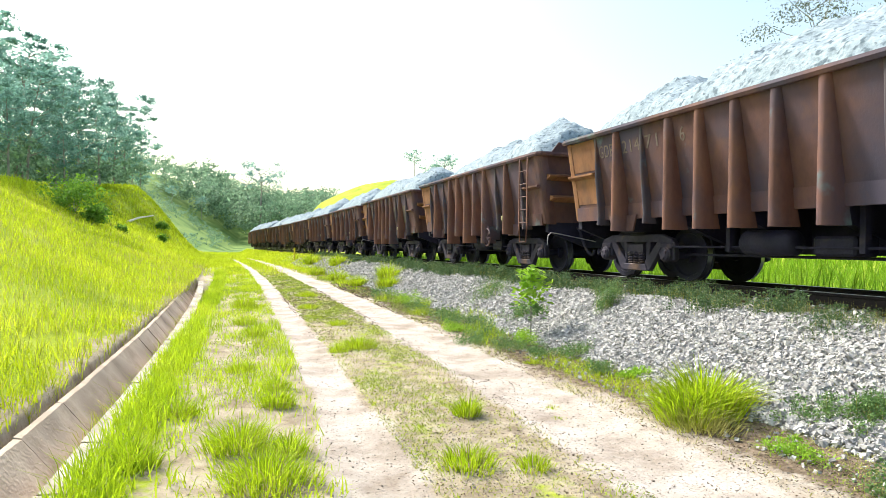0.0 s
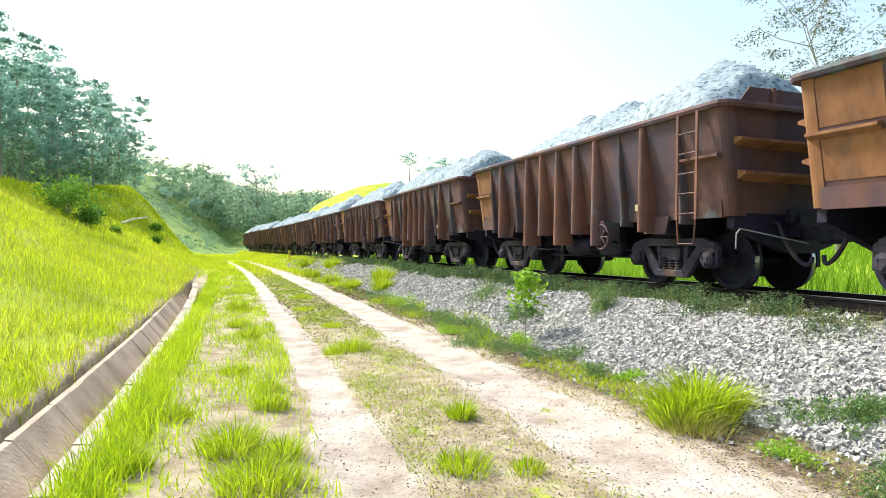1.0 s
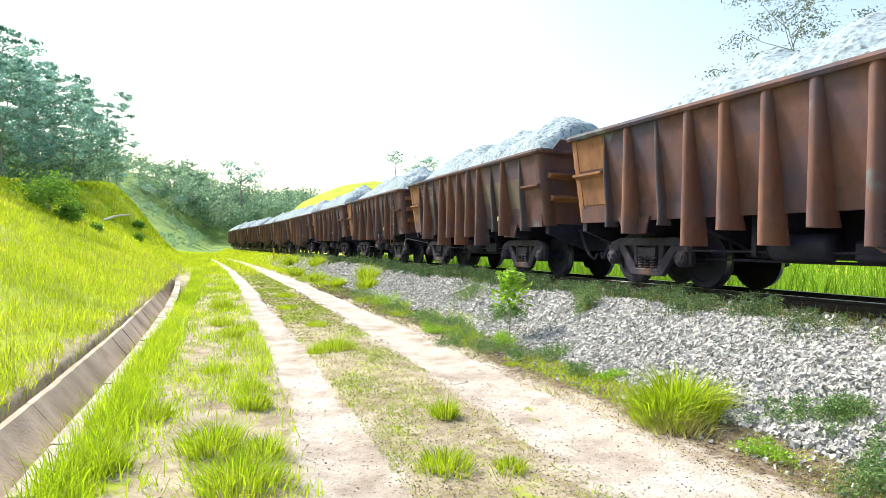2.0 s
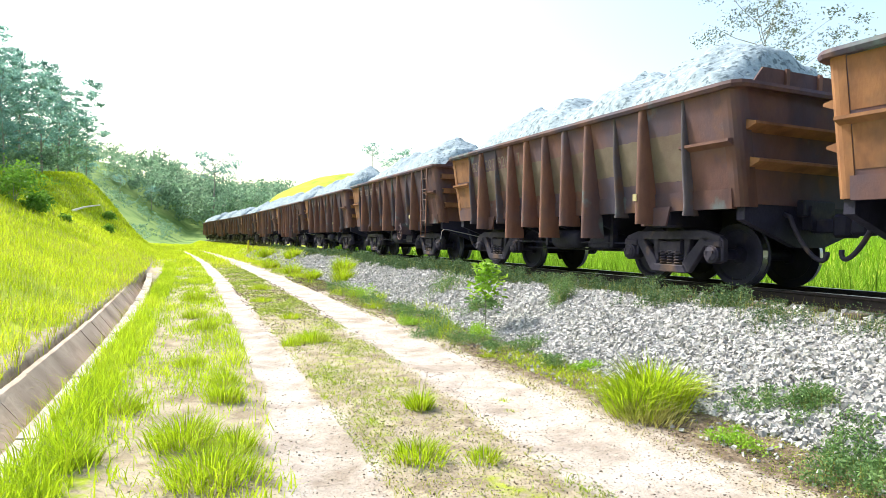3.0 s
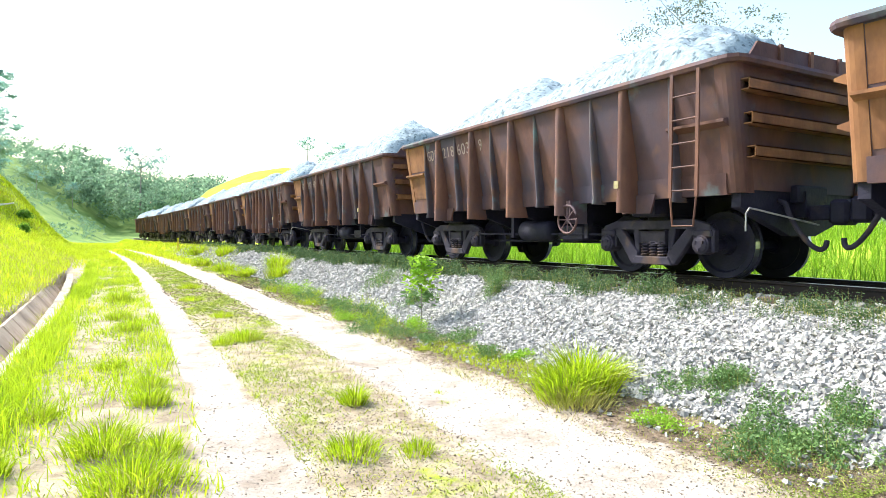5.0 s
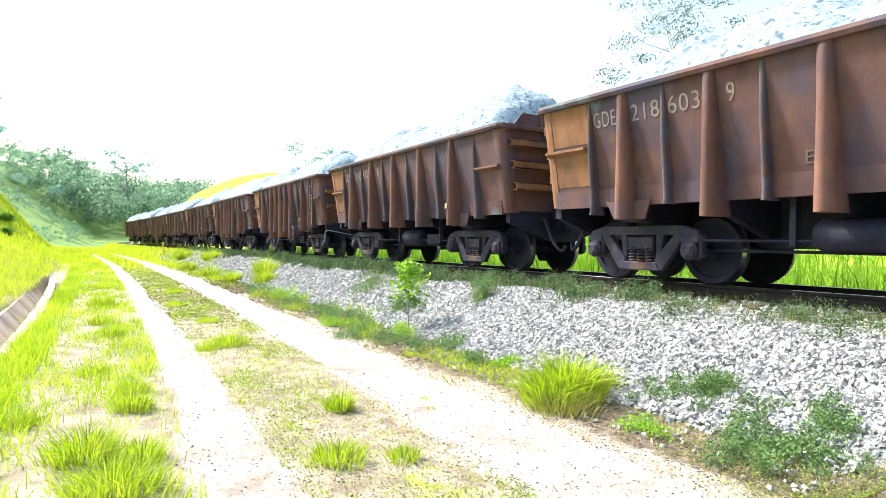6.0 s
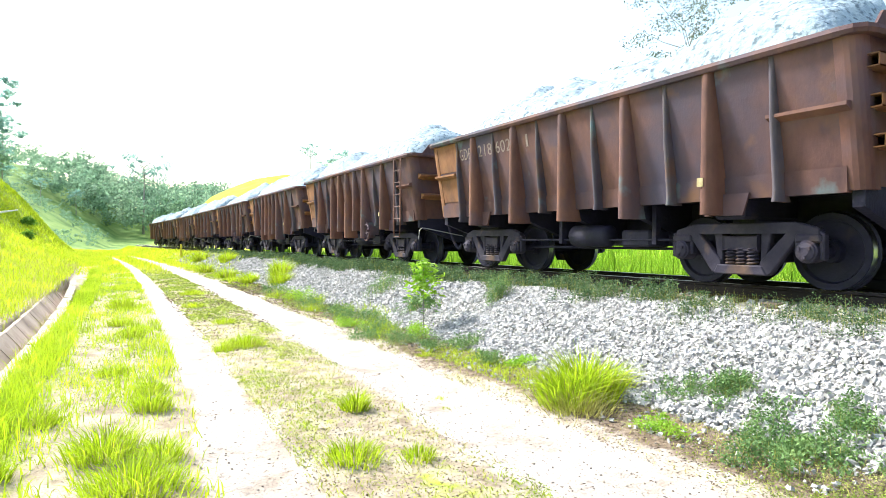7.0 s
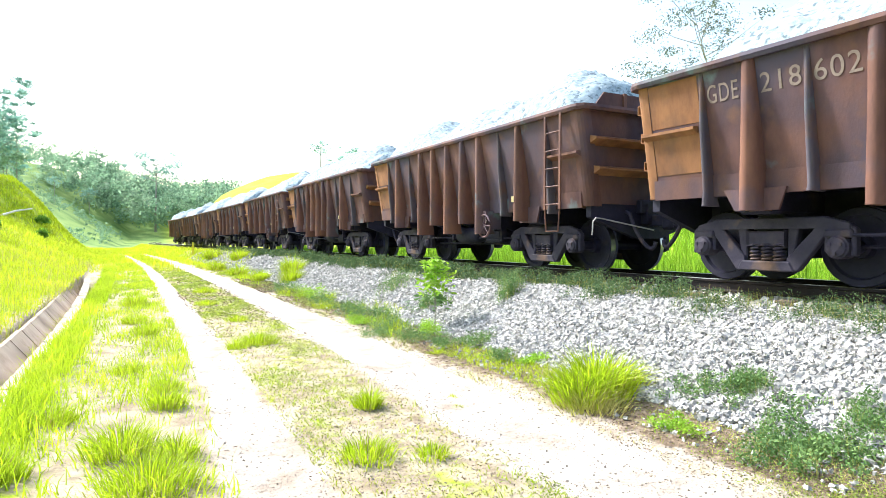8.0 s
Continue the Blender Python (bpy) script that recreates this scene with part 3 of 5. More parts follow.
def build_wagon(ladder, beams, feet):
    wagon = new("gondola_wagon")
    for side in (-1, 1):
        bm = bmesh.new()
        prism(bm, [(side * sheet_x(Z_LOW), Z_LOW), (side * sheet_x(Z_TOP), Z_TOP - 0.02), (side * (sheet_x(Z_TOP) - 0.02), Z_TOP - 0.02), (side * (sheet_x(Z_LOW) - 0.02), Z_LOW)], "y", -HALF_LEN + 0.12, HALF_LEN - 0.12)
        part("side_sheet", bm, M_RUST, wagon)
        bm = bmesh.new()
        prism(bm, [(side * 1.47, Z_TOP - 0.07), (side * 1.555, Z_TOP - 0.075), (side * 1.575, Z_TOP - 0.03), (side * 1.56, Z_TOP + 0.015), (side * 1.47, Z_TOP + 0.015)], "y", -HALF_LEN + 0.1, HALF_LEN - 0.1)
        part("top_rim", bm, M_RUST, wagon)
        bm = bmesh.new()
        prism(bm, [(side * 1.2, Z_LOW - 0.06), (side * 1.285, Z_LOW - 0.06), (side * 1.305, Z_LOW + 0.19), (side * 1.2, Z_LOW + 0.19)], "y", -HALF_LEN + 0.16, HALF_LEN - 0.16)
        part("side_sill", bm, M_RUST, wagon)
        for y0, wide, foot in zip(RIB_AT, BROAD_BY_TURNS if feet == "by_turns" else BROAD_STEPPED, FEET[feet]):
            bm = bmesh.new()
            rib(bm, side, y0, wide, foot)
            soft_round(part("rib", bm, M_RUST_RIB if wide else M_SLATE, wagon))
        # gusset skirts over the trucks
        low = FEET[feet][1] + 0.006
        for foot in ((2.83, 2.3, 2.98, 2.22), (-2.45, -2.945, -2.36, -3.02)):
            bm = bmesh.new()
            prism(bm, [(foot[0], low), (foot[1], low), (foot[3], Z_LOW), (foot[2], Z_LOW)], "x", side * 1.33, side * 1.30)
            part("skirt_plate", bm, M_RUST, wagon)
        # stiffener in each end bay
        for q in (-1, 1):
            bm = bmesh.new()
            z0 = 1.834
            prism(bm, [(side * (sheet_x(z0) - 0.005), z0 - 0.05), (side * (sheet_x(z0) + 0.09), z0 + 0.0), (side * (sheet_x(z0) + 0.09), z0 + 0.035), (side * (sheet_x(z0) - 0.005), z0 + 0.05)], "y", q * 3.3, q * 4.12)
            # the far-end stiffener has its sunlit look in the orange
            part("bay_stiffener", bm, M_RUST_AND_SUN if q > 0 else M_RUST_RIB, wagon)
            # added plates: sun on the far bay put into a brighter orange
            if q > 0:
                for za, zb in ((1.33, 1.80), (1.92, Z_TOP - 0.085)):
                    bm = bmesh.new()
                    prism(bm, [(side * (sheet_x(za) - 0.004), za), (side * (sheet_x(zb) - 0.004), zb), (side * (sheet_x(zb) + 0.006), zb), (side * (sheet_x(za) + 0.006), za)], "y", HALF_LEN - 0.95, HALF_LEN - 0.21)
                    part("end_bay_plate", bm, M_RUST_AND_SUN, wagon, "end bay plate coloured brighter orange for the sun on it")
            bm = bmesh.new()
            rings = []
            for z in (1.04, 1.5, 2.0, Z_TOP - 0.06):
                xs = sheet_x(max(z, Z_LOW)) + 0.012
                c = [(xs - 0.13 + 0.13 * math.cos(k * 0.3927), HALF_LEN - 0.11 + 0.13 * math.sin(k * 0.3927)) for k in range(5)]
                c = [(xs, HALF_LEN - 0.2)] + c + [(xs - 0.22, HALF_LEN + 0.02), (xs - 0.22, HALF_LEN - 0.04), (xs - 0.06, HALF_LEN - 0.2)]
                rings.append([bm.verts.new((side * p, q * r, z)) for p, r in c])
            for ra, rb in zip(rings, rings[1:]):
                for k in range(len(ra)):
                    bm.faces.new((ra[k], ra[(k + 1) % len(ra)], rb[(k + 1) % len(ra)], rb[k]))
            bm.faces.new(rings[0])
            bm.faces.new(rings[-1])
            # far posts are coloured as sunlit, near ones stay rib brown
            part("corner_post", bm, M_RUST_AND_SUN if q > 0 else M_RUST_RIB, wagon)
    for q in (-1, 1):
        bm = bmesh.new()
        prism(bm, [(-1.2, Z_LOW), (1.2, Z_LOW), (1.45, Z_TOP - 0.02), (-1.45, Z_TOP - 0.02)], "y", q * (HALF_LEN - 0.05), q * (HALF_LEN - 0.02))
        end = part("end_sheet", bm, M_RUST, wagon)
        bm = bmesh.new()
        way = [(-1.524, HALF_LEN - 0.1), (-1.51, HALF_LEN + 0.0), (-1.45, HALF_LEN + 0.07), (-1.34, HALF_LEN + 0.09), (1.34, HALF_LEN + 0.09), (1.45, HALF_LEN + 0.07), (1.51, HALF_LEN + 0.0), (1.524, HALF_LEN - 0.1)]
        sec = [(-0.055, -0.07), (0.035, -0.07), (0.05, -0.03), (0.035, 0.014), (-0.055, 0.014)]
        nrm = [(-1, 0), (-0.95, 0.3), (-0.6, 0.8), (0, 1), (0, 1), (0.6, 0.8), (0.95, 0.3), (1, 0)]
        rings = [[bm.verts.new((x + nx * a, q * (yy + ny * a), Z_TOP + b)) for a, b in sec] for (x, yy), (nx, ny) in zip(way, nrm)]
        for ra, rb in zip(rings, rings[1:]):
            for k in range(len(ra)):
                bm.faces.new((ra[k], ra[(k + 1) % len(ra)], rb[(k + 1) % len(ra)], rb[k]))
        bm.faces.new(rings[0])
        bm.faces.new(rings[-1])
        part("end_rim", bm, M_RUST, end)
        if q < 0:
            bm = bmesh.new()
            prism(bm, [(-1.2, Z_TOP - 0.01), (-1.0, Z_TOP + 0.24), (1.0, Z_TOP + 0.24), (1.2, Z_TOP - 0.01)], "y", -HALF_LEN + 0.03, -HALF_LEN)
            part("headboard", bm, M_RUST, end)
            for x0 in (-0.6, 0.0, 0.6):
                bm = bmesh.new()
                box(bm, x0 - 0.03, x0 + 0.03, -HALF_LEN - 0.035, -HALF_LEN, Z_TOP + 0.02, Z_TOP + 0.25)
                part("headboard_rib", bm, M_RUST_RIB, end)
        zs = (1.5, 1.87, 2.24) if beams == 3 else (1.6, 2.05)
        for z0 in zs:
            bm = bmesh.new()
            y1, y2 = q * (HALF_LEN - 0.02), q * (HALF_LEN + (0.13 if beams == 3 else 0.16))
            w = sheet_x(z0) - 0.13
            if beams == 3:
                # open square tube
                for za, zb, ya, yb in ((z0 - 0.065, z0 - 0.052, y1, y2), (z0 + 0.052, z0 + 0.065, y1, y2), (z0 - 0.065, z0 + 0.065, y2 - q * 0.013, y2)):
                    box(bm, -w, w, min(ya, yb), max(ya, yb), za, zb)
            else:
                prism(bm, [(y1, z0 - 0.09), (y2, z0 - 0.015), (y2, z0 + 0.015), (y1, z0 + 0.06)], "x", -w, w)
            part("end_beam", bm, M_RUST_AND_SUN, end)
    bm = bmesh.new()
    box(bm, -1.24, 1.24, -HALF_LEN + 0.03, HALF_LEN - 0.03, Z_LOW, Z_LOW + 0.05)
    part("floor_plate", bm, M_GREASE_SHADE, wagon)
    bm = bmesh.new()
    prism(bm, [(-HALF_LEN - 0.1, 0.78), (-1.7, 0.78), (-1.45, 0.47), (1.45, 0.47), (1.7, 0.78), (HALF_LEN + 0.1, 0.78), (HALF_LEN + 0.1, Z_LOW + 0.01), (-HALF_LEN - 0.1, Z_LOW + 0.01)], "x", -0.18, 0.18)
    part("centre_sill", bm, M_GREASE_SHADE, wagon)
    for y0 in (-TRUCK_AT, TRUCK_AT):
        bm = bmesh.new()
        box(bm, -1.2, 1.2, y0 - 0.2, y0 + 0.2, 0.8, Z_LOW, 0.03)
        part("body_bolster", bm, M_GREASE_SHADE, wagon)
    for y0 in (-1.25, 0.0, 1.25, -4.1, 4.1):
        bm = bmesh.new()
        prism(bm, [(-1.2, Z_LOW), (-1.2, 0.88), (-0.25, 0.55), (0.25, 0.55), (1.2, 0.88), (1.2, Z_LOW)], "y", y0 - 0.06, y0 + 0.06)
        part("crossbearer", bm, M_GREASE_SHADE, wagon)
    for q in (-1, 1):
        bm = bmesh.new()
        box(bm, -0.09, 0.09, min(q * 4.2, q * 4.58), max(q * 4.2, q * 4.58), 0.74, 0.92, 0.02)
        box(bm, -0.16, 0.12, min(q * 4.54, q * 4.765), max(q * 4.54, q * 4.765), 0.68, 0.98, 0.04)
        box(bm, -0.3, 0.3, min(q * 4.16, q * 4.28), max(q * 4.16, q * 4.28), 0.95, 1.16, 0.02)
        part("coupler", bm, M_GREASE_SHADE, wagon)
        bm = bmesh.new()
        drop = [(-0.5 + 0.1 * k / 14, q * (4.24 + 0.44 * (1 - math.cos(math.pi * k / 14)) / 2), 0.94 - 0.56 * math.sin(math.pi * k / 22) ** 1.5 + 0.05 * (k / 14) ** 4) for k in range(15)]
        tube(bm, [(-0.5, q * 4.12, 0.98)] + drop, 0.03, 8)
        part("brake_hose", bm, M_CAST, wagon, "dusty rubber brake hose", True)
    if ladder:
        bm = bmesh.new()
        tube(bm, [(-1.3, -4.3, 0.6), (-1.27, -4.28, 0.8), (-1.2, -4.27, 0.86), (-1.1, -4.28, 0.85), (-0.25, -4.5, 0.68)], 0.011, 6)
        part("uncoupling_lever", bm, M_LEVER, wagon, "bare steel uncoupling lever")
    # air reservoir and pipes under the middle
    bm = bmesh.new()
    lathe(bm, [(-0.42, 0.0001), (-0.42, 0.12), (-0.36, 0.17), (0.36, 0.17), (0.42, 0.12), (0.42, 0.0001)], "x", 18)
    for v in bm.verts:
        v.co = Vector((-0.95 + v.co.y, -0.1 + v.co.x, 0.62 + v.co.z))
    part("air_reservoir", bm, M_GREASE_SHADE, wagon, smooth=True)
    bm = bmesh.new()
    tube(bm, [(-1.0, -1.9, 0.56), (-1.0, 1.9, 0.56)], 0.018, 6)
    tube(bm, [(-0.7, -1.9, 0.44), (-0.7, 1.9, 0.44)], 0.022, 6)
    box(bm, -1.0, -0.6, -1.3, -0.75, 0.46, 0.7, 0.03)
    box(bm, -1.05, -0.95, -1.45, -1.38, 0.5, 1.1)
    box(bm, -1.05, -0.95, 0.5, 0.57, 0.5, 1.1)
    part("brake_rigging", bm, M_GREASE_SHADE, wagon)
    if ladder:
        for side, q in ((-1, -1), (1, 1)):
            bm = bmesh.new()
            x = side * 1.55
            for y0 in (3.46, 3.84):
                box(bm, x - 0.012, x + 0.012, q * y0 - 0.022, q * y0 + 0.022, 1.0, Z_TOP - 0.03)
            tube(bm, [(x, q * 3.46, 1.02), (x, q * 3.5, 0.66), (x, q * 3.8, 0.66), (x, q * 3.84, 1.02)], 0.014, 6)
            lad = part("ladder", bm, M_RUST_RIB, wagon, "narrow iron ladder")
            bm = bmesh.new()
            tube(bm, [(x, q * 3.46, 0), (x, q * 3.84, 0)], 0.013, 6)
            rung = part("rung", bm, M_RUST_RIB, lad)
            rung.location = (0, 0, 1.08)
            for z0 in (1.36, 1.64, 1.92, 2.2):
                o = new("rung", rung.data)
                o.parent = lad
                o.location = (0, 0, z0)
            bm = bmesh.new()
            ring = [(side * 1.46, q * 1.464 + 0.21 * math.cos(a * 0.3927), 0.78 + 0.21 * math.sin(a * 0.3927)) for a in range(17)]
            tube(bm, ring, 0.02, 6)
            for a in range(4):
                c, s = math.cos(a * 0.7854), math.sin(a * 0.7854)
                tube(bm, [(side * 1.46, q * 1.464 - 0.2 * c, 0.78 - 0.2 * s), (side * 1.46, q * 1.464 + 0.2 * c, 0.78 + 0.2 * s)], 0.01, 5)
            box(bm, min(side * 1.12, side * 1.45), max(side * 1.12, side * 1.45), q * 1.464 - 0.05, q * 1.464 + 0.05, 0.72, 1.06)
            part("hand_brake_wheel", bm, M_RUST_RIB, wagon, "iron hand brake wheel")
    for y0 in (-TRUCK_AT, TRUCK_AT):
        for side in (-1, 1):
            side_frame(side, y0, wagon)
        bm = bmesh.new()
        box(bm, -0.92, 0.92, y0 - 0.17, y0 + 0.17, 0.5, 0.84, 0.03)
        for q in (-1, 1):
            box(bm, -0.75, 0.75, y0 + q * 0.3 - 0.05, y0 + q * 0.3 + 0.05, 0.3, 0.42)
        part("truck_bolster", bm, M_GREASE_SHADE, wagon)
        for q in (-1, 1):
            wheelset(y0 + q * AXLE, wagon)
    return wagon


M_REFLECT = material("pale_plate", [(0.3, 0.25, 0.12), (0.42, 0.36, 0.2)], 20, 3, 0.6, 0, 0)
FIRST_AT = 1.255   # where the first wagon's middle stands when the travel is nought


def travel(t):
    """Metres gone towards the camera; the train gathers a little speed."""
    sway = np.interp(t, (0.0, 0.5, 1.0, 1.5, 3.0, 3.5, 4.0, 4.5, 6.0, 6.5, 7.0, 7.5, 8.0), (0.0, -0.053, 0.049, -0.01, 0.045, 0.0, -0.011, -0.01, -0.04, -0.013, 0.002, 0.002, 0.01))
    return -5.507 + 5.138 * t + 0.0217 * t * t + float(sway)


NUMBERS = {0: [("GDE", 3.13), ("214", 2.46), ("71", 1.88), ("6", 1.08)], 2: [("GDE", 3.13), ("207", 2.46), ("926", 1.88), ("7", 1.08)],
           3: [("GDE", 3.13), ("218", 2.46), ("603", 1.88), ("9", 1.08)], 4: [("GDE", 3.13), ("218", 2.46), ("602", 1.88), ("1", 1.08)]}
_labels = ["rust-brown ribbed steel ore wagon heaped with grey ore", "rust-brown ribbed ore wagon with a side ladder, heaped with grey ore"]
protos = {}
wagons = []
for i in range(12):
    has_ladder = i % 2 == 1
    beams = 2 if i in (0, 1, 2, 5, 6, 9) else 3
    feet = "by_turns" if beams == 3 else "level" if i == 0 else "stepped"
    kind = (has_ladder, beams, feet)
    w = copy_thing(protos[kind], Matrix()) if kind in protos else build_wagon(*kind)
    protos.setdefault(kind, w)
    tagged(w, _labels[has_ladder], "ore wagon", "wagons of the ore train")
    wagons.append(w)
LOADS = []
for i, w in enumerate(wagons):
    if i < 6:
        LOADS.append(ore_load(i, w))
    else:
        o = new("ore_load", LOADS[i % 6].data)
        o.parent = w
        tagged(o, "heap of pale bluish-grey ore fines")
    if i == 2:
        edge = random.Random(61)
        for k in range(10):
            ya, yb = RIB_AT[k] - 0.03, RIB_AT[k + 1] + 0.03
            n = 14
            tops = [(2.06 if k else 2.0) + edge.uniform(-0.008, 0.008) for _ in range(n + 1)]
            lows = [(1.43 if k not in (0, 2, 7) else 1.6) + edge.uniform(-0.01, 0.01) for _ in range(n + 1)]
            bm = bmesh.new()
            pts = []
            for j in range(n + 1):
                y0 = ya + (yb - ya) * j / n
                pts.append([bm.verts.new((-sheet_x(z) - dx, y0, z)) for z in (lows[j], tops[j]) for dx in (0.003, -0.004)])
            for p, r in zip(pts, pts[1:]):
                for c0, c1 in ((0, 2), (2, 3), (3, 1), (1, 0)):
                    bm.faces.new((p[c0], p[c1], r[c1], r[c0]))
            bm.faces.new([pts[0][c0] for c0 in (0, 1, 3, 2)])
            bm.faces.new([pts[-1][c0] for c0 in (0, 2, 3, 1)])
            part("repainted_panel", bm, M_PATCH, w, "faded beige repainted panel")
    bm = bmesh.new()
    box(bm, -1.562, -1.548, -2.6, -2.52, 1.17, 1.27)
    part("reflector_plate", bm, M_REFLECT, w, "small pale yellow plate")
    if i in NUMBERS:
        lettering(NUMBERS[i], w, M_LETTER2 if i > 2 else M_LETTER)
        if i in (2, 3):
            lettering([("E", 0.28)], w, M_LETTER, 1.34, 0.2)


# ---- concrete drain beside the road ----
def on_bend(u, y, dz=0.0):
    return Vector((u + float(bend(y)), y, float(height(u, y)) + dz))


def build_drain():
    drain = tagged(new("roadside_drain"), "weathered concrete drain channel beside the track road", "drain", kind="structure")
    prof = [(-1.02, -0.25), (-1.02, 0.012), (-1.2, 0.02), (-1.24, -0.24), (-1.31, -0.26), (-1.57, 0.075), (-1.62, 0.08), (-1.66, -0.25), (-1.5, -0.45), (-1.2, -0.45)]
    rnd = random.Random(5)
    y = -6.0
    while y < 26.0:
        ln = 0.996
        v, f = [], []
        k = len(prof)
        jig = [(rnd.uniform(-0.01, 0.01), rnd.uniform(-0.008, 0.008)) for _ in range(2)]
        for e, yy in enumerate((y, y + 0.33, y + 0.66, y + ln)):
            t = e / 3
            du = jig[0][0] * (1 - t) + jig[1][0] * t
            dz = jig[0][1] * (1 - t) + jig[1][1] * t
            gz = GRADE * max(yy, 0)
            drift = -0.0011 * max(0, yy - 6) ** 2
            for a, b in prof:
                v.append((a + du + drift + float(bend(yy)), yy, b + dz + gz + rnd.uniform(-0.006, 0.006)))
        for e in range(3):
            for j in range(k):
                f.append((e * k + j, e * k + (j + 1) % k, (e + 1) * k + (j + 1) % k, (e + 1) * k + j))
        f.append(tuple(range(k)))
        f.append(tuple(3 * k + j for j in range(k))[::-1])
        ob = obj_of("channel_block", v, f, M_CONCRETE, drain)
        ob.data.materials.append(M_CEMENT)
        for e in range(3):
            ob.data.polygons[e * k + 1].material_index = 1
        y += 1.0
    return drain


build_drain()


# ---- grass ----
def blades(base, h, w, lean, rng, way=None):
    """Narrow bent blades: arrays of corners and triangles."""
    n = len(base)
    a = rng.uniform(0, 6.2832, n)
    la = rng.uniform(0, 6.2832, n) if way is None else way
    side = np.stack([np.cos(a), np.sin(a), np.zeros(n)], 1) * w[:, None]
    out = np.stack([np.cos(la), np.sin(la), np.zeros(n)], 1) * (lean * h)[:, None]
    up = np.zeros((n, 3))
    up[:, 2] = h
    mid = base + up * 0.58 + out * 0.35
    tip = base + up * (1 - 0.25 * np.minimum(lean, 1))[:, None] + out
    v = np.stack([base - side, base + side, mid - side * 0.7, mid + side * 0.7, tip], 1).reshape(-1, 3)
    i = (np.arange(n) * 5)[:, None]
    f = np.concatenate([i + np.array([[0, 1, 3]]), i + np.array([[0, 3, 2]]), i + np.array([[2, 3, 4]])], 0)
    return v, f


def lay(us, ys, dz=-0.01):
    return np.stack([us + bend(ys), ys, height(us, ys) + dz], 1)


def patchy(us, ys, seed, cut, soft=0.3):
    """How likely grass stands here, in clumps a few decimetres wide."""
    p = bump2(us * 2.7, ys * 1.9, seed) * 0.6 + bump2(us * 0.8, ys * 0.55, seed + 2) * 0.7
    return sm(cut - soft, cut + soft, p)


def meadow(name, label, n, u_range, y_range, h_range, w_range, lean, mat, seed, keep=None, near=1.0, category="grass", dz=-0.01):
    rng = np.random.default_rng(seed)
    us = rng.uniform(*u_range, n)
    ys = y_range[0] + (y_range[1] - y_range[0]) * rng.uniform(0, 1, n) ** near
    if keep is not None:
        ok = rng.uniform(0, 1, n) < keep(us, ys)
        us, ys = us[ok], ys[ok]
    m = len(us)
    far = np.clip(ys / 14, 1, 5)
    h = rng.uniform(*h_range, m) * (0.75 + 0.5 * rng.uniform(0, 1, m))
    w = rng.uniform(*w_range, m) * far
    v, f = blades(lay(us, ys, dz), h, w, np.abs(rng.normal(lean, 0.25, m)), rng)
    return tagged(new(name, fast_mesh(name, v, f, mat)), label, category, kind="stuff")


def creeping(label, n, u_range, y_range, mat, seed, keep):
    """Small leaves lying close to the soil."""
    rng = np.random.default_rng(seed)
    us = rng.uniform(*u_range, n)
    ys = y_range[0] + (y_range[1] - y_range[0]) * rng.uniform(0, 1, n) ** 1.9
    ok = rng.uniform(0, 1, n) < keep(us, ys)
    us, ys = us[ok], ys[ok]
    c = lay(us, ys, 0.004)
    c[:, 2] += rng.uniform(0, 0.03, len(us)) ** 1.2
    v, f = leaf_cloud(c, 0.011 * np.clip(ys / 7, 0.8, 3.5), rng, 0.4, 0.45)
    return tagged(new("creeping_plants", fast_mesh("creeping_plants", v, f, mat)), label, "low plants", kind="stuff")


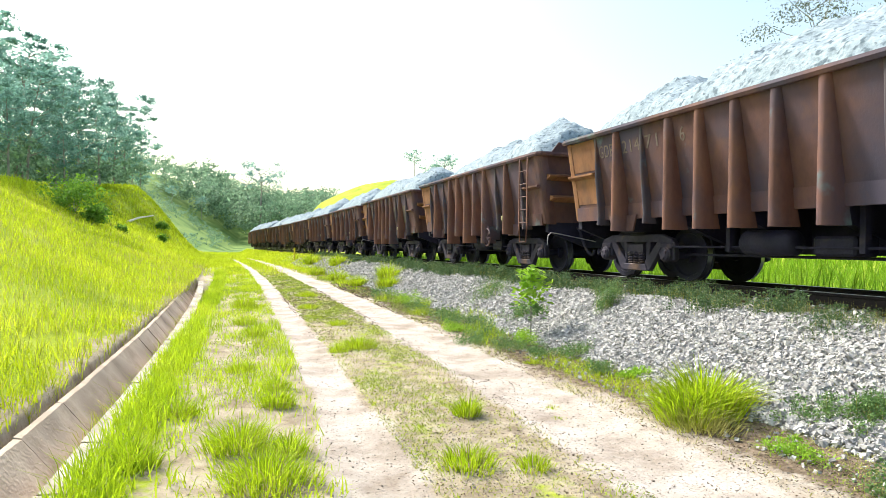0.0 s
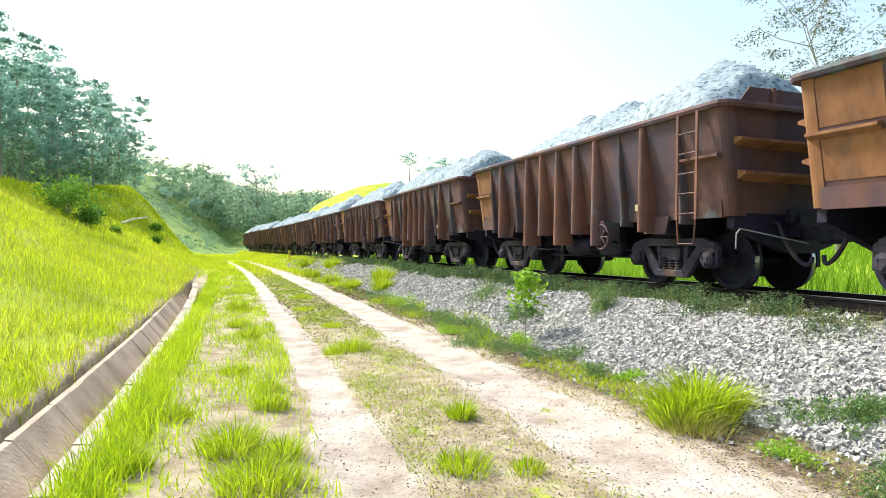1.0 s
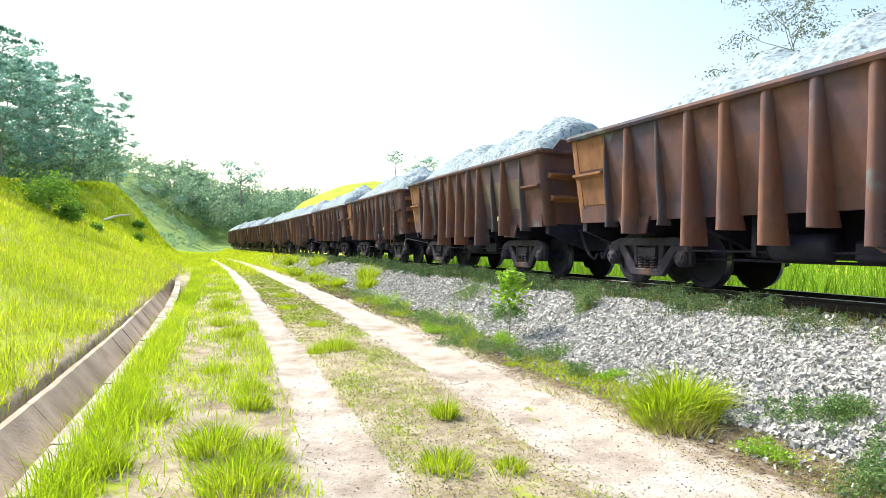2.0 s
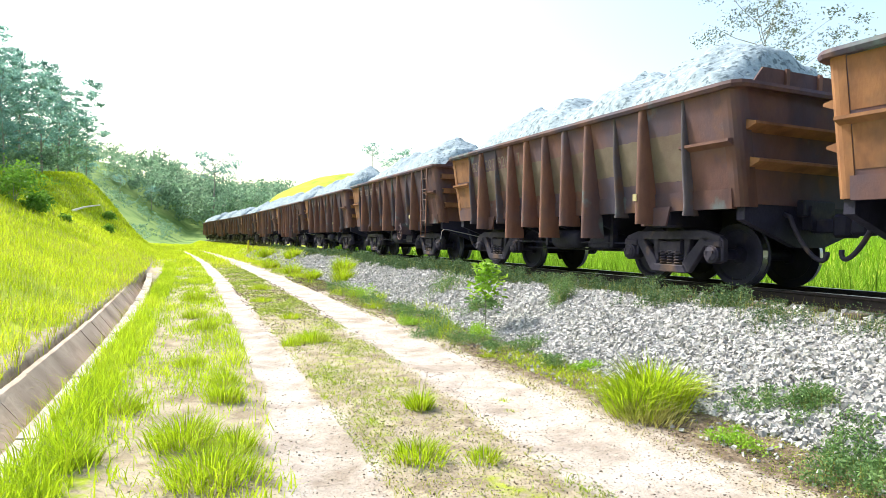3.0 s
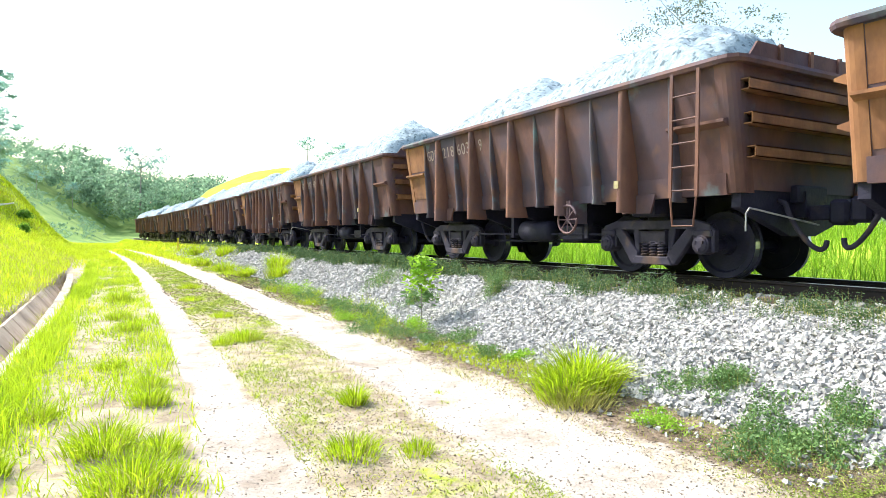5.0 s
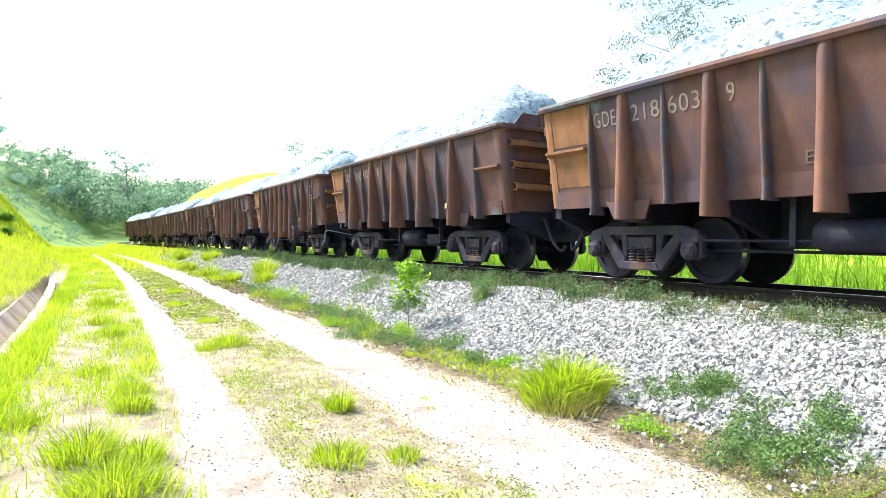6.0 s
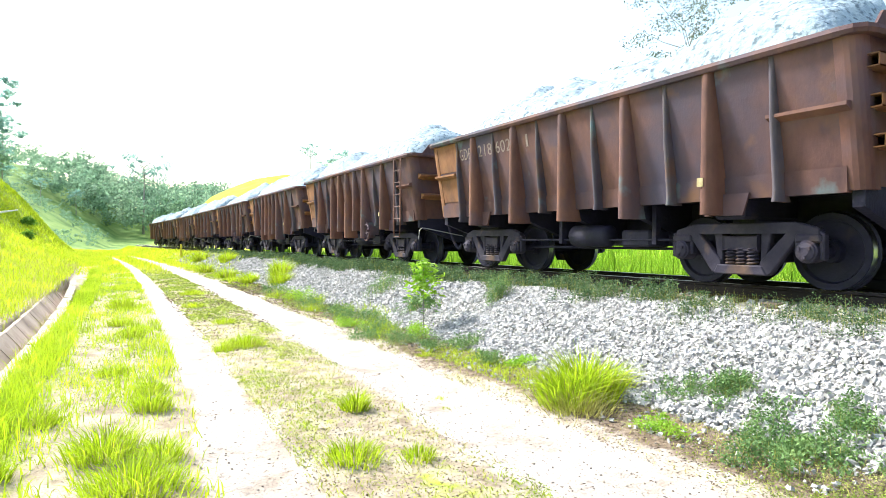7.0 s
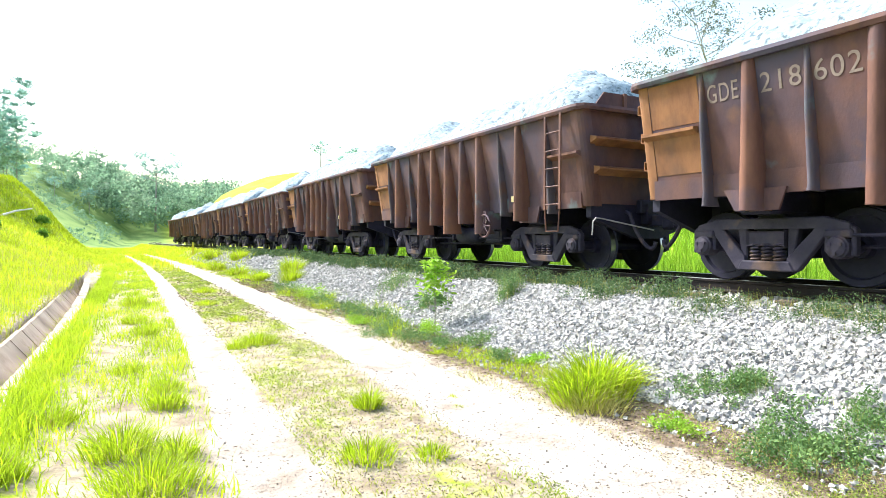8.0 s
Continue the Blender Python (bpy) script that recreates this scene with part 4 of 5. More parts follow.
def build_grass():
    bank = lambda u, y: (0.25 + 0.75 * patchy(u, y, 6, -0.15, 0.4)) * (0.6 + 0.4 * sm(1.7, 2.1, -u + 0.3 * bump2(u * 2, y * 1.6, 5)))
    meadow("bank_grass", "tall bright green grass covering the bank", 105000, (-9, -1.72), (-2.0, 32), (0.09, 0.25), (0.004, 0.008), 0.5, M_BANK, 11, bank, 1.5)
    meadow("bank_grass", "tall bright green grass covering the bank", 70000, (-16, -2.2), (30, 110), (0.18, 0.42), (0.004, 0.009), 0.5, M_BANK, 12, bank, 1.2)
    meadow("dry_bank_grass", "dry yellowish grass stalks among the green", 14000, (-9, -1.72), (-2.0, 40), (0.12, 0.34), (0.003, 0.006), 0.35, M_BLADE_DRY, 13, None, 1.4)
    meadow("verge_grass", "bright green grass strip along the drain", 36000, (-1.13, -0.6), (-2.0, 34), (0.1, 0.29), (0.003, 0.006), 0.5, M_BLADE, 14, lambda u, y: (0.12 + 0.88 * sm(-0.62, -0.85, u)) * (1 - 0.7 * sm(-1.0, -1.1, u)) * (0.3 + 0.7 * patchy(u, y, 7, -0.1)), 1.7)
    meadow("road_edge_grass", "patchy short grass on sandy soil", 36000, (-0.6, 0.5), (-2.0, 40), (0.05, 0.17), (0.003, 0.006), 0.6, M_BLADE, 15, lambda u, y: (0.12 + 0.88 * patchy(u, y, 8, 0.05)) * (1 - 0.6 * np.exp(-((u + 0.32) / 0.16) ** 2)), 1.7)
    meadow("centre_strip_grass", "patchy low grass between the wheel ruts", 60000, (0.98, 2.15), (-2.0, 45), (0.015, 0.055), (0.002, 0.005), 1.2, M_BLADE_DRY, 16, lambda u, y: 0.3 + 0.6 * patchy(u, y, 9, 0.1), 2.2)
    meadow("centre_strip_grass", "patchy low grass between the wheel ruts", 44000, (1.0, 2.12), (-2.0, 45), (0.02, 0.075), (0.002, 0.005), 1.1, M_BLADE, 17, lambda u, y: 0.12 + 0.8 * patchy(u, y, 9.4, 0.2), 2.2)
    meadow("ballast_edge_grass", "sparse low grass and weeds at the foot of the ballast", 42000, (3.0, 4.2), (-2.0, 50), (0.015, 0.07), (0.002, 0.005), 1.1, M_BLADE_DRY, 18, lambda u, y: 0.15 + 0.6 * patchy(u, y, 10, 0.1), 1.5)
    meadow("ballast_edge_grass", "sparse low grass and weeds at the foot of the ballast", 18000, (3.2, 4.3), (6, 60), (0.05, 0.22), (0.003, 0.006), 0.6, M_BLADE, 19, lambda u, y: patchy(u, y, 11, 0.3), 1.3)
    meadow("field_grass", "tall sunlit grass beyond the railway", 34000, (9.2, 22), (-4, 45), (0.35, 0.8), (0.005, 0.01), 0.4, M_FIELD, 20, None, 1.0)
    meadow("field_grass", "tall sunlit grass beyond the railway", 26000, (20, 62), (-12, 75), (0.6, 1.2), (0.012, 0.022), 0.4, M_FIELD, 26)
    meadow("roadside_grass", "bright green grass where the road narrows", 60000, (-2.2, 5.6), (30, 112), (0.08, 0.32), (0.004, 0.008), 0.5, M_BANK, 24, lambda u, y: (0.3 + 0.7 * patchy(u, y, 16, 0.0)) * (1 - (1 - sm(70, 90, y)) * np.maximum(np.exp(-((u - 0.74) / 0.32) ** 4), np.exp(-((u - 2.58) / 0.5) ** 4))) * (0.25 + 0.75 * sm(34, 50, y)), 1.2)
    creeping("low creeping plants spread over the sandy verge", 26000, (-0.75, 0.45), (2.0, 26), M_GROUND_LEAF, 41, lambda u, y: patchy(u, y, 8.3, 0.05, 0.35))
    creeping("low creeping plants between the wheel ruts", 52000, (0.98, 2.2), (2.0, 34), M_GROUND_LEAF, 42, lambda u, y: 0.08 + 0.8 * patchy(u, y, 9.2, 0.1, 0.35))
    creeping("low creeping plants at the ballast foot", 46000, (2.95, 4.15), (2.0, 30), M_GROUND_LEAF, 43, lambda u, y: (0.06 + 0.8 * patchy(u, y, 10.5, 0.12, 0.3)) * sm(2.9, 3.5, u))
    creeping("dry brown plant litter at the ballast foot", 22000, (3.0, 4.1), (1.8, 24), M_LITTER, 44, lambda u, y: 0.2 + 0.6 * patchy(u, y, 13, 0.0))
    creeping("dry brown plant litter between the wheel ruts", 15000, (0.9, 2.3), (1.8, 24), M_LITTER, 45, lambda u, y: 0.15 + 0.6 * patchy(u, y, 14, 0.1))
    meadow("drain_edge_stalks", "dry yellow grass hanging over the drain edge", 2600, (-1.75, -1.5), (2.5, 24), (0.18, 0.4), (0.002, 0.004), 0.8, M_BLADE_DRY, 25, lambda u, y: 0.2 + 0.8 * patchy(u, y, 17, 0.1))
    meadow("dry_stalks", "thin dry grass stalks leaning over the drain", 420, (-1.6, -1.1), (2.6, 7.5), (0.22, 0.42), (0.0014, 0.0026), 0.6, M_BLADE_DRY, 23)
    meadow("ballast_edge_grass", "low green grass in brown soil at the ballast foot", 2400, (3.4, 4.05), (5.0, 7.6), (0.03, 0.1), (0.003, 0.005), 0.9, M_BLADE, 27, lambda u, y: patchy(u, y, 15, 0.05), 1.0)
    meadow("ditch_grass", "yellowing grass tufts growing in the drain", 4200, (-1.36, -1.2), (3.5, 24), (0.12, 0.4), (0.003, 0.006), 0.5, M_BLADE_DRY, 21, lambda u, y: patchy(u, y, 12, 0.3), dz=0.3)


def tuft(name, label, u, y, n, spread, h, seed, mat=None, tall=1.0, splay=0.9):
    """One clump of grass that leans out from its root: green blades, and some dry ones."""
    rng = np.random.default_rng(seed)
    ob = new(name)
    ob.location = on_bend(u, y)
    for part_name, count, m in (("green_growth", n, mat or M_BLADE), ("dry_growth", max(12, n // 6), M_BLADE_DRY)):
        r = spread * 0.8 * np.sqrt(rng.uniform(0, 1, count)) * rng.uniform(0.5, 1.1, count)
        a = rng.uniform(0, 6.2832, count)
        squash = rng.uniform(0.8, 1.2, 2)
        base = np.stack([r * np.cos(a) * squash[0], r * np.sin(a) * squash[1], np.full(count, -0.02)], 1)
        hh = h * rng.uniform(0.4, 1.0, count) ** 0.8 * (1.2 - 0.75 * r / spread)
        v, f = blades(base, hh, rng.uniform(0.0025, 0.0055, count) * tall, np.abs(rng.normal(0.2, 0.25, count)) + splay * r / spread, rng, a + rng.normal(0, 0.5, count))
        o = new(part_name, fast_mesh(part_name, v, f, m))
        o.parent = ob
        tagged(o, kind="stuff")
    return tagged(ob, label, "grass tuft", "grass tufts")


def build_tufts():
    tuft("grass_tuft", "large bright green grass clump at the ballast foot", 3.66, 4.5, 560, 0.38, 0.54, 31, None, 1.7, 0.95)
    tuft("grass_tuft", "bright green grass clump at the ballast foot", 3.4, 4.4, 320, 0.34, 0.42, 35, None, 1.7, 1.1)
    tuft("grass_tuft", "bright green grass clump at the ballast foot", 3.95, 4.6, 300, 0.34, 0.44, 36, None, 1.7, 1.15)
    tuft("grass_tuft", "yellowing lower grass clump at the ballast foot", 3.4, 4.22, 520, 0.42, 0.26, 32, M_BLADE_DRY, 1.0, 1.2)
    spots = [(1.72, 5.03, 260, 0.13, 0.24), (1.32, 3.9, 330, 0.26, 0.2), (1.72, 3.75, 200, 0.18, 0.14), (1.4, 8.7, 420, 0.32, 0.24), (1.1, 8.5, 180, 0.2, 0.18), (0.03, 3.9, 640, 0.38, 0.27),
             (-0.12, 4.6, 500, 0.3, 0.3), (0.2, 4.4, 300, 0.22, 0.22), (0.17, 5.75, 320, 0.2, 0.26), (0.2, 6.4, 260, 0.18, 0.2), (-0.62, 5.6, 260, 0.24, 0.22), (-0.78, 4.4, 360, 0.24, 0.26), (-0.14, 7.5, 300, 0.26, 0.18), (-0.1, 15.0, 420, 0.34, 0.42),
             (0.07, 10.3, 300, 0.26, 0.3), (-0.1, 11.8, 300, 0.25, 0.28), (4.3, 19.6, 520, 0.5, 0.6), (4.7, 21.2, 520, 0.5, 0.75), (3.9, 22.5, 420, 0.5, 0.5), (3.75, 26, 420, 0.55, 0.6), (3.6, 31, 420, 0.6, 0.6), (3.9, 14.2, 320, 0.3, 0.3),
             (2.62, 5.25, 70, 0.14, 0.06), (2.5, 4.9, 60, 0.12, 0.05), (3.35, 7.2, 140, 0.14, 0.1), (1.5, 11.5, 260, 0.3, 0.18), (1.3, 14.5, 300, 0.35, 0.2), (1.6, 18, 320, 0.4, 0.25), (4.9, 33, 420, 0.6, 0.8), (4.6, 40, 420, 0.8, 0.9)]
    for i, (u, y, n, sp, h) in enumerate(spots):
        tuft("grass_tuft", "bright green tuft of grass in sandy soil", u, y, n, sp, h, 50 + i, None, max(1, y / 12))


# ---- leafy weeds ----
def leaf_cloud(cent, size, rng, slim=0.5, tilt=1.0):
    """A small pointed leaf of four corners about each centre, turned any way."""
    n = len(cent)
    d = rng.normal(0, 1, (n, 3)) * np.array([1, 1, tilt])
    d /= np.linalg.norm(d, axis=1)[:, None]
    e = np.cross(d, rng.normal(0, 1, (n, 3)))
    e /= np.linalg.norm(e, axis=1)[:, None] + 1e-9
    L = (size * rng.uniform(0.6, 1.3, n))[:, None]
    v = np.stack([cent - d * L, cent + e * L * slim, cent + d * L, cent - e * L * slim], 1).reshape(-1, 3)
    f = (np.arange(n) * 4)[:, None] + np.array([[0, 1, 2, 3]])
    return v, f


def weed(label, u, y, ru, ry, h, n, seed, size=0.014, mat=None, name="weed_clump"):
    rng = np.random.default_rng(seed)
    n = int(n * 0.72)
    k = max(6, int(20 * ru * ry / 0.1))
    cu, cy = rng.normal(0, 0.45, k) * ru, rng.normal(0, 0.45, k) * ry
    which = rng.integers(0, k, n)
    pu = cu[which] + rng.normal(0, 0.045, n)
    py = cy[which] + rng.normal(0, 0.045, n)
    hh = h * (0.5 + 0.7 * rng.uniform(0, 1, k))[which]
    pz = hh * rng.uniform(0.02, 1, n) ** 0.8
    base = lay(u + pu, y + py, 0.0)
    base[:, 2] += pz
    o = on_bend(u, y)
    v, f = leaf_cloud(base - np.array(o), size * (1 + max(0, y - 8) * 0.05), rng, 0.42)
    ob = new(name)
    ob.location = o
    lf = tagged(new("foliage", fast_mesh("foliage", v, f, mat or M_WEED)), kind="stuff")
    lf.parent = ob
    m = n // 14
    v, f = blades(base[:m] - np.array(o) - np.array([0, 0, 1.0]) * pz[:m, None], pz[:m] * 1.25 + 0.02, np.full(m, 0.0016) * max(1, y / 10), np.abs(rng.normal(0.2, 0.15, m)), rng)
    st = tagged(new("stalk_growth", fast_mesh("stalk_growth", v, f, M_BLADE_DRY)), kind="stuff")
    st.parent = ob
    return tagged(ob, label, "weed", "weeds by the track")


def build_weeds():
    weed("low dark green weed patch on ballast stones", 4.4, 3.55, 0.36, 0.22, 0.16, 3400, 71)
    weed("spreading green weed patch at the road edge", 3.85, 2.75, 0.46, 0.36, 0.12, 5200, 72)
    weed("spreading green weed patch at the road edge", 4.25, 2.5, 0.46, 0.3, 0.13, 4600, 73)
    weed("small bright weed among stones", 3.55, 3.45, 0.2, 0.3, 0.1, 900, 74, 0.016, M_SAPLING)
    weed("low weed between ballast stones", 3.75, 6.4, 0.2, 0.25, 0.16, 1300, 75)
    weed("low weed at the foot of the ballast", 3.2, 8.9, 0.35, 0.5, 0.14, 2600, 76)
    weed("low weed at the foot of the ballast", 3.55, 8.2, 0.3, 0.4, 0.16, 2200, 77)
    weed("bushy weed on the ballast slope", 5.1, 8.4, 0.3, 0.4, 0.32, 3600, 78)
    weed("bushy weed on the ballast slope", 4.5, 10.0, 0.3, 0.4, 0.3, 2600, 79)
    weed("low weed at the foot of the ballast", 3.5, 11.0, 0.35, 0.8, 0.22, 2600, 80)
    weed("bushy weed on the ballast slope", 4.9, 12.5, 0.4, 0.8, 0.3, 2600, 81)
    weed("straggling green weeds at the ballast foot", 4.25, 3.05, 0.3, 0.22, 0.1, 1500, 83, 0.015)
    weed("straggling green weeds at the ballast foot", 4.3, 3.95, 0.25, 0.25, 0.14, 1500, 84, 0.015)
    for i, (u, y, ru, ry, h) in enumerate([(4.0, 6.0, 0.14, 0.2, 0.1), (4.0, 7.4, 0.22, 0.35, 0.16), (3.7, 7.6, 0.25, 0.35, 0.12), (3.85, 8.6, 0.22, 0.4, 0.2), (3.6, 9.6, 0.3, 0.5, 0.16), (3.8, 10.4, 0.25, 0.5, 0.2), (3.4, 10.2, 0.25, 0.4, 0.12), (3.75, 12.2, 0.3, 0.6, 0.2), (3.6, 13.6, 0.35, 0.7, 0.25), (3.8, 15.5, 0.4, 0.9, 0.25), (3.6, 17.5, 0.4, 0.9, 0.28)]):
        weed("straggling green weeds at the ballast foot", u, y, ru, ry, h, 1500, 86 + i, 0.016, M_WEED if i % 3 else M_SAPLING)
    rng = np.random.default_rng(82)
    y = 2.2
    i = 0
    while y < 46:
        step = rng.uniform(0.5, 1.0) * max(1, y / 14)
        uu = 5.8 + rng.normal(0, 0.14)
        weed("low green weeds growing beside the rail", uu, y, 0.4, 0.45 * max(1, y / 14), rng.uniform(0.18, 0.34), int(rng.uniform(2600, 3900)), 100 + i, 0.013 if y < 5 else 0.017, M_WEED_SHADED)
        y += step
        i += 1
    # thin stalks with pale seed heads beside the rail
    n = 2600
    us, ys = rng.normal(6.0, 0.16, n), 2.2 + 28 * rng.uniform(0, 1, n) ** 1.6
    h = rng.uniform(0.12, 0.3, n)
    b = lay(us, ys)
    v, f = blades(b, h, np.full(n, 0.0016) * np.clip(ys / 10, 1, 3), np.abs(rng.normal(0.2, 0.15, n)), rng)
    tagged(new("seed_stalks", fast_mesh("seed_stalks", v, f, M_BLADE_DRY)), "thin dry stalks beside the rail", "weeds", kind="stuff")


def build_sapling():
    rng = np.random.default_rng(9)
    sap = new("sapling")
    sap.location = on_bend(4.05, 8.75)
    bm = bmesh.new()
    tube(bm, [(0, 0, -0.03), (0.01, 0.02, 0.4), (-0.01, 0.0, 0.8), (0.0, 0.0, 1.02)], [0.012, 0.01, 0.007, 0.004], 6)
    part("stem", bm, M_BARK, sap)
    for k in range(16):
        z0 = 0.38 + 0.64 * k / 15
        a = k * 2.4
        ln = 0.3 - 0.08 * k / 15
        c = []
        for q in range(14):
            t = q / 13
            c.append((math.cos(a) * ln * t, math.sin(a) * ln * t, z0 + 0.16 * t - 0.16 * t * t))
        cent = np.array(c) + rng.normal(0, 0.03, (14, 3))
        cent = np.concatenate([cent, cent + rng.normal(0, 0.035, (14, 3))])
        v, f = leaf_cloud(cent, np.full(len(cent), 0.046 if z0 < 0.6 else 0.058), rng, 0.45, 0.35)
        lf = new("leaf_frond", fast_mesh("leaf_frond", v, f, M_SAPLING if z0 > 0.5 else M_WEED))
        lf.parent = sap
        tagged(lf, kind="stuff")
    tagged(sap, "slender young sapling with light green fronds on ballast", "sapling")


# ---- trees ----
def build_tree(seed, h, crown_r, mat, leaf=0.11, clumps=46, per=60, bare=0.45, girth=0.018):
    """A tall gum: bending trunk, upward limbs, and leaf sprays hung about the limb ends, with gaps."""
    rng = np.random.default_rng(seed)
    tree = new("tree")
    bm = bmesh.new()
    lx, ly = rng.normal(0, 0.05, 2) * h
    r0 = girth * h
    pts = [(lx * t * t, ly * t * t, h * 0.92 * t - 0.3 * (t == 0)) for t in (0, 0.25, 0.5, 0.75, 1.0)]
    tube(bm, pts, [r0, r0 * 0.8, r0 * 0.6, r0 * 0.35, r0 * 0.1], 8)
    ends = []
    nl = 11
    for k in range(nl):
        t = bare + (0.97 - bare) * (k + rng.uniform(0, 0.6)) / nl
        a = k * 2.4 + rng.uniform(-0.4, 0.4)
        ln = crown_r * (1.15 - 0.75 * abs(t - 0.66)) * rng.uniform(0.7, 1.1) * (1.25 - t * 0.6)
        s = Vector((lx * t * t, ly * t * t, h * 0.92 * t))
        e = s + Vector((math.cos(a) * ln, math.sin(a) * ln, ln * rng.uniform(0.35, 0.8)))
        m = s.lerp(e, 0.55) + Vector((0, 0, -0.06 * ln))
        tube(bm, [s, m, e], [r0 * 0.3, r0 * 0.18, r0 * 0.06], 5)
        ends += [(m, 0.5), (e, 0.8), (s.lerp(e, 0.8), 0.6)]
    ends.append((Vector((lx, ly, h * 0.93)), 0.7))
    part("trunk", bm, M_BARK, tree)
    cen = []
    for k in range(clumps):
        e, sp = ends[rng.integers(0, len(ends))]
        c = np.array(e) + rng.normal(0, 1, 3) * crown_r * 0.2 * np.array([1, 1, 0.7])
        q = rng.normal(0, 1, (per, 3)) * np.array([1, 1, 0.42]) * crown_r * 0.105 * rng.uniform(0.6, 1.35)
        cen.append(c + q)
    v, f = leaf_cloud(np.concatenate(cen), np.full(sum(len(c) for c in cen), leaf), rng, 0.38, 0.8)
    cr = new("crown", fast_mesh("crown", v, f, mat))
    cr.parent = tree
    return tree


def build_trees():
    protos = [build_tree(200 + i, 10.0, 2.6, M_LEAF_HAZE, 0.14, 52, 72, 0.24, 0.012) for i in range(4)]
    # grove on the crest of the bank: u, y, height
    grove = [(-13.5, 38, 9.5), (-16, 43, 12), (-12.5, 46, 8), (-18, 50, 13.5), (-14.5, 53, 11.5), (-13, 57, 10.5), (-16.5, 60, 13), (-12.5, 64, 10), (-15, 67, 12), (-11.5, 70, 10), (-13.5, 74, 12.5), (-11, 79, 11), (-17, 74, 13),
             (-20, 58, 14), (-21, 68, 12), (-10.4, 85, 12), (-22, 48, 15), (-12.4, 87, 12.5), (-12.2, 41, 6), (-11.5, 52, 6), (-9.0, 91, 9.5), (-10.5, 95, 8.5)]
    rnd = random.Random(8)
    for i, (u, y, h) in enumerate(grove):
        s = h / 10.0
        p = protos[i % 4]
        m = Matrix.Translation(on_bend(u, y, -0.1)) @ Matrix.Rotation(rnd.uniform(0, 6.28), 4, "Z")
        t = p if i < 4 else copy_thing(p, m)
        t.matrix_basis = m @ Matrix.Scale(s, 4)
        tagged(t, "tall slender eucalyptus with bluish-green open crown paled for haze", "tree", "grove on the bank")
    # thin-crowned tree beyond the train
    t = build_tree(231, 10.4, 2.7, M_GREYLEAF, 0.06, 62, 88, 0.62, 0.007)
    t.matrix_basis = Matrix.Translation((31.5, 27.0, float(height(32.0, 27.0)) - 0.1)) @ Matrix.Scale(1.6, 4)
    tagged(t, "thin-crowned tree standing beyond the train", "tree")
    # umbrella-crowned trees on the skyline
    sky_tree = build_tree(240, 12.0, 4.2, M_LEAF_HAZE, 0.2, 34, 40, 0.68)
    for i, (x, y, h) in enumerate([(2, 240, 27), (38, 152, 9), (43, 155, 8), (46, 152, 11), (53, 150, 10.5), (60, 154, 11), (-24, 205, 7), (-34, 195, 8), (-17, 225, 8)]):
        m = Matrix.Translation((x, y, float(height(x - float(bend(y)), y)) - 0.2)) @ Matrix.Rotation(i * 1.3, 4, "Z")
        t = sky_tree if i == 0 else copy_thing(sky_tree, m)
        t.matrix_basis = m @ Matrix.Scale(h / 12.0, 4)
        tagged(t, "flat-topped tree on the distant skyline", "tree", "skyline trees")
    # far woods
    rng = np.random.default_rng(77)
    cen, sz = [], []

    def wood(n, x0, x1, y0, y1, h0, h1, ok=None):
        for _ in range(n):
            x, y = rng.uniform(x0, x1), rng.uniform(y0, y1)
            if ok is not None and not ok(x, y):
                continue
            h = rng.uniform(h0, h1)
            z = float(height(x - float(bend(y)), y))
            for b in range(6):
                c = np.array([x, y, z]) + np.array([rng.normal(0, 0.22 * h), rng.normal(0, 0.22 * h), h * rng.uniform(0.3, 0.95)])
                r = h * rng.uniform(0.1, 0.17)
                q = rng.normal(0, 1, (24, 3))
                q *= (r / np.linalg.norm(q, axis=1) * rng.uniform(0.35, 1.3, 24))[:, None]
                cen.append(c + q * np.array([1, 1, 0.8]))
                sz.append(np.full(24, 0.036 * h + 0.05))
    wood(760, -22, 130, 225, 330, 9, 16)
    wood(300, -130, -20, 225, 330, 6, 10)
    wood(130, -140, -30, 175, 240, 3, 6.5)
    wood(330, -60, -7, 118, 215, 0.9, 3.0)
    wood(70, 40, 90, 168, 210, 3, 5)
    wood(60, -90, -40, 100, 135, 4, 7)
    wood(130, -25, -13.5, 42, 88, 1.6, 4.0)
    wood(260, 10, 220, 60, 160, 4, 9, lambda x, y: x > 50 + (160 - y) * 0.5)
    v, f = leaf_cloud(np.concatenate(cen), np.concatenate(sz), rng, 0.6, 1.0)
    tagged(new("far_woods", fast_mesh("far_woods", v, f, M_LEAF2_HAZE)), "dense green woods on the distant hills", "woods", kind="stuff")


